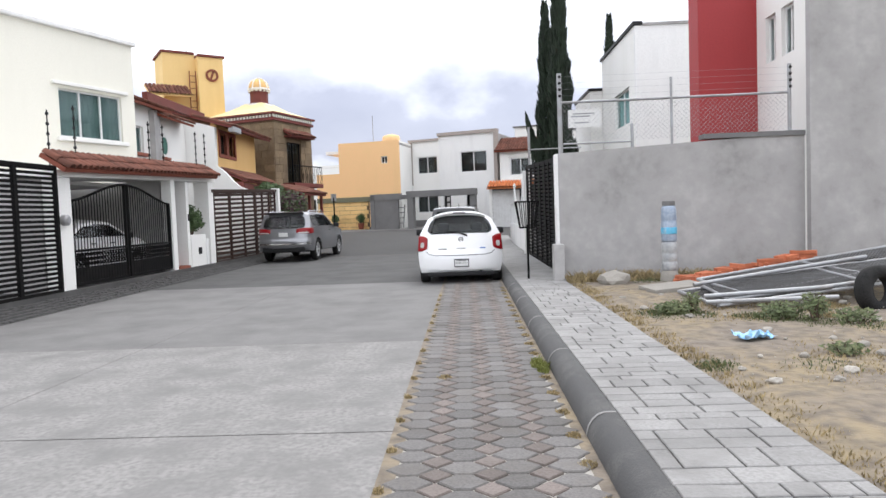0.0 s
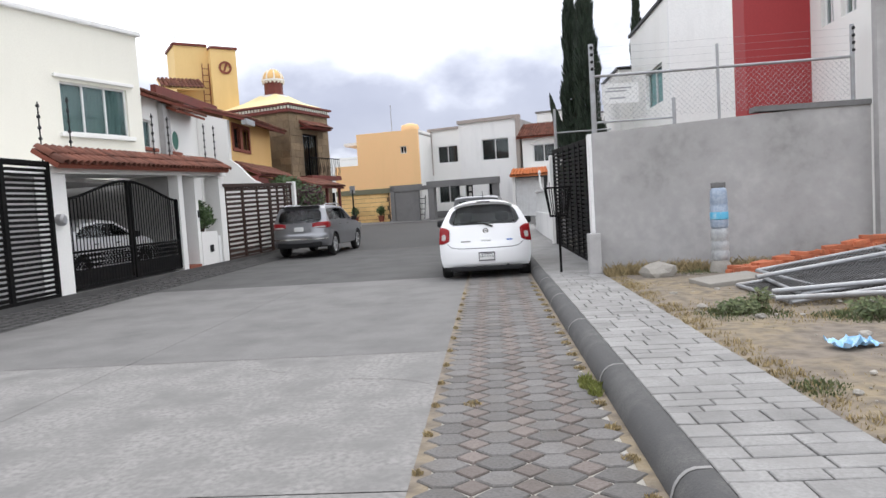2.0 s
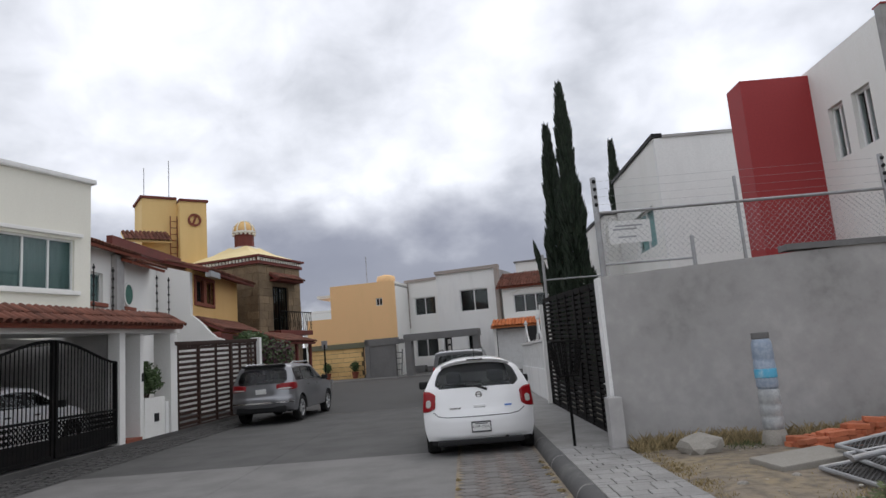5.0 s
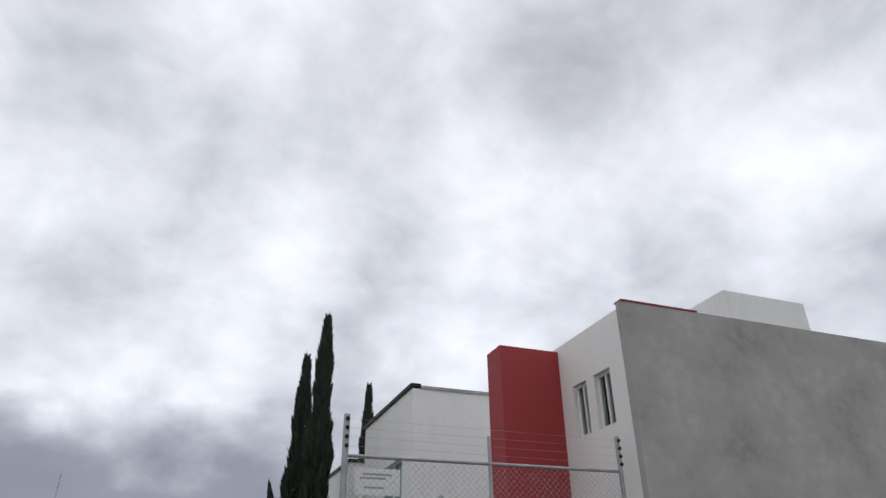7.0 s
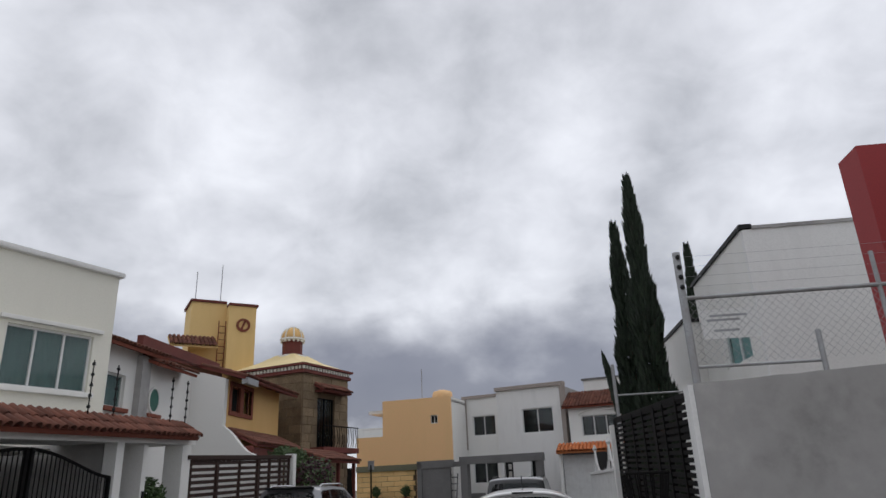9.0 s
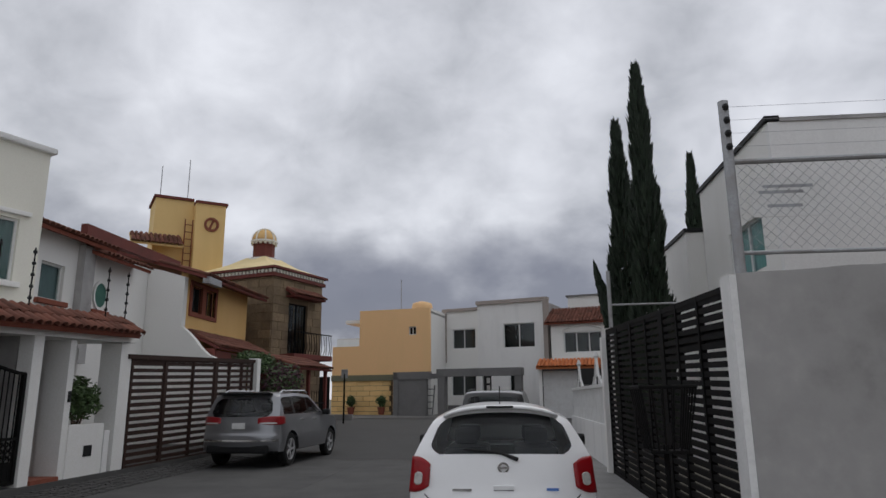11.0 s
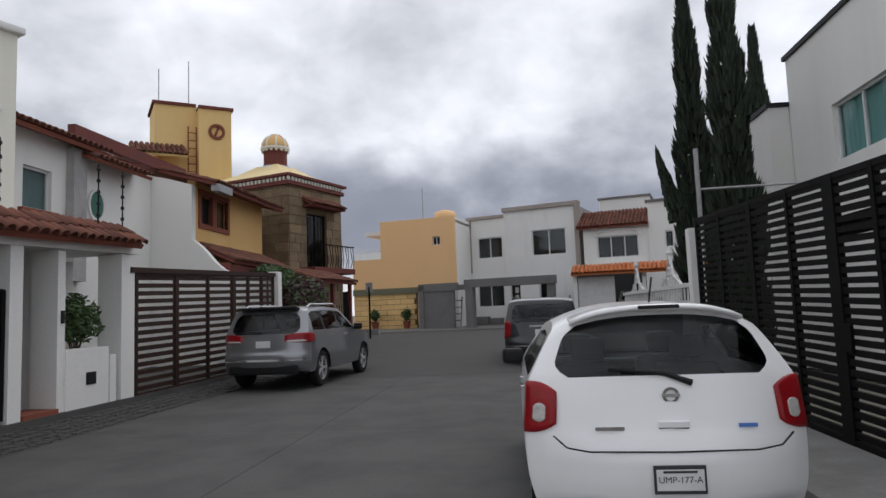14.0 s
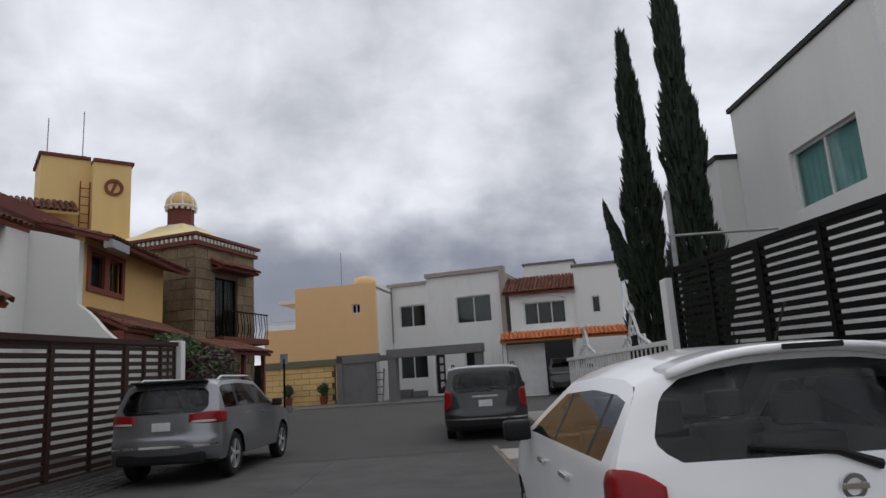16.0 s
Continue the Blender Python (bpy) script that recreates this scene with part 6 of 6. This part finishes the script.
def grass(name, label, spots, material, seed, hmin, hmax, blades):
    """Blades round spots (x, y, radius, share)."""
    rnd = random.Random(seed)
    bm = bmesh.new()
    tot = sum(s[3] for s in spots)
    for x, y, r, share in spots:
        for i in range(int(blades * share / tot)):
            a, d = rnd.uniform(0, 2 * math.pi), r * math.sqrt(rnd.random())
            px, py = x + d * math.cos(a), y + d * math.sin(a)
            if 2.72 < px < 3.84 or 13.5 < py < 13.85:
                continue
            pz = 0.10 if px > 3.5 else 0.004
            h_ = rnd.uniform(hmin, hmax) * (1 - 0.5 * d / max(r, 0.01))
            t = rnd.uniform(0, 2 * math.pi)
            w = Vector((math.cos(t), math.sin(t), 0)) * rnd.uniform(0.004, 0.009)
            lean = Vector((rnd.uniform(-0.6, 0.6), rnd.uniform(-0.6, 0.6), 0)) * h_
            p = Vector((px, py, pz))
            v = [bm.verts.new(q) for q in (p - w, p + w, p + lean * 0.4 + Vector((0, 0, h_ * 0.6)) + w * 0.6, p + lean + Vector((0, 0, h_)))]
            bm.faces.new((v[0], v[1], v[2]))
            bm.faces.new((v[0], v[2], v[3]))
    return solid(name, bm, material, label, "grass", kind="stuff")


rnd = random.Random(3)
dryspots = [(3.98, y, 0.16, 0.5) for y in np.arange(2.5, 13.5, 0.35)] + [(rnd.uniform(4.0, 8.2), rnd.uniform(3, 13.3), rnd.uniform(0.2, 0.9), 1.2) for _ in range(80)] + \
    [(x, 13.35, 0.3, 1.6) for x in np.arange(4.1, 8.6, 0.3)]
grass("dry_grass", "straw-coloured dry grass over the empty lot", dryspots, M["dry"], 1, 0.012, 0.075, 40000)
grass("weeds", "low green weeds on the empty lot and in paving cracks",
      [(4.55, 9.0, 0.45, 3), (4.3, 9.2, 0.25, 1), (5.5, 8.6, 0.45, 2.4), (6.0, 8.0, 0.5, 2), (4.0, 6.3, 0.2, 0.8), (5.2, 12.9, 0.4, 1.5), (4.8, 6.2, 0.3, 0.5)], M["weed"], 2, 0.02, 0.1, 4200)
for i, (wx, wy, wr_, wh, wc) in enumerate(((4.5, 9.05, 0.28, 0.2, 420), (4.75, 9.15, 0.16, 0.3, 200), (5.55, 8.5, 0.3, 0.24, 420), (5.85, 8.35, 0.22, 0.36, 300), (6.15, 8.1, 0.3, 0.2, 300), (5.2, 6.6, 0.2, 0.14, 160))):
    bush("weed_clump", "low leafy green weed growing on the dusty lot", wx, wy, 0.1, wr_, wr_ * 0.8, wh, wc, M["weed"], 60 + i, 0.032, category="weed")
grass("kerb_weeds", "bright yellow-green weed tuft against the kerb", [(2.62, 6.9, 0.075, 1), (2.63, 6.72, 0.05, 0.5), (2.6, 7.05, 0.05, 0.5)], M["freshweed"], 8, 0.03, 0.11, 900)
grass("wall_grass", "tall dry brown grass at the foot of the lot wall", [(x, 13.25, 0.22, 1) for x in np.arange(4.0, 5.5, 0.2)] + [(x, 13.2, 0.25, 0.8) for x in np.arange(5.9, 7.0, 0.25)], M["dry"], 9, 0.08, 0.3, 3600)
grass("joint_weeds", "small dry tufts along kerb and slab joints", [(2.62, y, 0.05, 1) for y in np.arange(3, 14, 0.5)] + [(1.48, y, 0.03, 0.5) for y in np.arange(3, 13, 0.6)] + [(1.75, 6.6, 0.07, 1.2)], M["dry"], 5, 0.015, 0.05, 4500)


# ---- paving pieces, stones ----
def prism(o):
    """A paver of outline o with a chamfered edge."""
    bm = bmesh.new()
    n = len(o)
    rings = [[bm.verts.new((x * q, y * q, z)) for x, y in o] for q, z in ((1, -0.03), (1, 0.004), (0.93, 0.012))]
    for p, q in zip(rings, rings[1:]):
        for i in range(n):
            bm.faces.new((p[i], p[(i + 1) % n], q[(i + 1) % n], q[i]))
    bm.faces.new(rings[-1])
    return bm


ps = thing("paver_strip", pose(0, 0, 0), "grey six-sided pavers laid beside the kerb", "paving", kind="structure")
PA, PB, PC = 0.152, 0.1, 0.048
hexme = mesh_of(prism([(0.012 - PA, 0), (0.004 - PC, 0.008 - PB), (PC, 0.008 - PB), (PA - 0.012, 0), (PC, PB - 0.008), (-PC, PB - 0.008)]), "paver", M["paver"])
diame = mesh_of(prism([(PC + 0.011 - PA, 0), (0, 0.012 - PB), (PA - PC - 0.011, 0), (0, PB - 0.012)]), "paver", M["pinkpaver"])
rest = [bmesh.new(), bmesh.new()]
rnd = random.Random(21)
count = 0
for j in range(-47, 120):
    for i in range(8):
        odd = i % 2
        x, y = 1.62 + i * PA, 0.5 + j * 2 * PB + (PB if odd else 0)
        if x > 2.6 + 0.03 * odd:
            continue
        q = pose(x, y, rise(y) + rnd.uniform(-0.002, 0.004), rnd.uniform(-0.8, 0.8), rnd.uniform(-0.8, 0.8), rnd.uniform(-2.5, 2.5))
        if 2.9 < y < 14.5 and count < 300:
            part("paver", diame if odd else hexme, None, ps, m=q)
            count += 1
        else:
            k = len(rest[odd].verts)
            rest[odd].from_mesh(diame if odd else hexme)
            rest[odd].verts.ensure_lookup_table()
            bmesh.ops.transform(rest[odd], matrix=q, verts=rest[odd].verts[k:])
tagged(part("pavers", rest[0], M["paver"], ps), kind="stuff")
tagged(part("rosy_pavers", rest[1], M["pinkpaver"], ps), kind="stuff")

sp = thing("stamped_pavement", pose(0, 0, 0), "pale grey stamped-brick concrete pavement beside the lot", "pavement", kind="structure")
rest = bmesh.new()
count = 0
rnd = random.Random(22)
y = -6.0
while y < 13.65:
    d = rnd.choice((0.12, 0.15, 0.16, 0.2, 0.26))
    x = 2.9
    first = True
    while x < 3.775:
        w_ = rnd.choice((0.16, 0.24, 0.3, 0.42)) if not first else rnd.choice((0.12, 0.22, 0.32))
        first = False
        x1 = min(x + w_, 3.79)
        if 3.79 - x1 < 0.08:
            x1 = 3.79
        hw_, hd = (x1 - x) / 2 - 0.004 - 0.003 * rnd.random(), d / 2 - 0.004 - 0.003 * rnd.random()
        if hw_ > 0.015:
            bm = bmesh.new()
            rings = [[bm.verts.new((sx * (hw_ - e), sy * (hd - e), z)) for sx, sy in ((-1, -1), (1, -1), (1, 1), (-1, 1))] for e, z in ((0, -0.02), (0, 0.006), (0.006, 0.011))]
            for p, q in zip(rings, rings[1:]):
                for i in range(4):
                    bm.faces.new((p[i], p[(i + 1) % 4], q[(i + 1) % 4], q[i]))
            bm.faces.new(rings[-1])
            q = pose((x + x1) / 2, y + d / 2, 0.142 + rnd.uniform(-0.003, 0.002), rnd.uniform(-0.5, 0.5), rnd.uniform(-0.4, 0.4), rnd.uniform(-1.6, 1.6))
            if y > 2.8 and count < 300:
                part("paving_brick", bm, M["slab"], sp, m=q)
                count += 1
            else:
                bm.transform(q)
                tmp = bpy.data.meshes.new("tmp")
                bm.to_mesh(tmp)
                bm.free()
                rest.from_mesh(tmp)
                bpy.data.meshes.remove(tmp)
        x = x1
    y += d
tagged(part("paving_bricks", rest, M["slab"], sp), kind="stuff")

# rough stones of the corner block
rnd = random.Random(31)
for wall_i in range(2):
    length = W if wall_i == 0 else D
    z, j = 0.0, 0
    while z < 6.15:
        hgt = min(0.36, 6.2 - z)
        x = -0.35 * (j % 2)
        while x < length:
            w_ = rnd.uniform(0.6, 0.85)
            a, b = max(x, 0.0), min(x + w_, length)
            holes = [(1.05, 2.35, 3.05, 5.2)] if wall_i == 0 else []
            segs = [(a, b)]
            for h0, h1, v0, v1 in holes:
                if z + hgt > v0 and z < v1:
                    segs = [(p, q) for p, q in ((a, min(b, h0)), (max(a, h1), b)) if q - p > 0.06]
            for p, q in segs:
                if q - p < 0.06:
                    continue
                o = rnd.uniform(0.02, 0.045)
                if wall_i == 0:
                    bm = bx(p + 0.008, q - 0.008, -o, 0.02, z + 0.008, z + hgt - 0.008, bevel=0.012)
                else:
                    bm = bx(-o, 0.02, p + 0.008, q - 0.008, z + 0.008, z + hgt - 0.008, bevel=0.012)
                part("stone", bm, M["stone"], s)
            x += w_
        z += hgt
        j += 1

# rough cobbles of the strip before the gates
cs = thing("cobble_strip", pose(0, 0, 0), "dark worn cobbles between carriageway and gates", "paving", kind="structure")
rnd = random.Random(41)
bm = bmesh.new()
rings = [[bm.verts.new((x * q, y * q, z)) for x, y in ((-0.07, -0.05), (0.06, -0.06), (0.075, 0.04), (-0.05, 0.06))] for q, z in ((1, -0.03), (1, 0.01), (0.8, 0.022))]
for p, q in zip(rings, rings[1:]):
    for i in range(4):
        bm.faces.new((p[i], p[(i + 1) % 4], q[(i + 1) % 4], q[i]))
bm.faces.new(rings[-1])
cob = mesh_of(bm, "cobble", M["asphalt"])
rest = bmesh.new()
count = 0
for j in range(190):
    for i in range(5):
        x, y = -5.95 + i * 0.17 + rnd.uniform(-0.02, 0.02), 4 + j * 0.12 + rnd.uniform(-0.02, 0.02)
        q = pose(x, y, rise(y) + 0.1 * (-5.15 - x) / 0.9 - 0.004 + rnd.uniform(-0.008, 0.006), rnd.uniform(-4, 4), rnd.uniform(-4, 4), rnd.uniform(-25, 25) + 180 * rnd.randint(0, 1))
        if y > 18 and count < 300:
            part("cobble", cob, None, cs, m=q)
            count += 1
        else:
            k = len(rest.verts)
            rest.from_mesh(cob)
            rest.verts.ensure_lookup_table()
            bmesh.ops.transform(rest, matrix=q, verts=rest.verts[k:])
tagged(part("cobbles", rest, M["asphalt"], cs), kind="stuff")
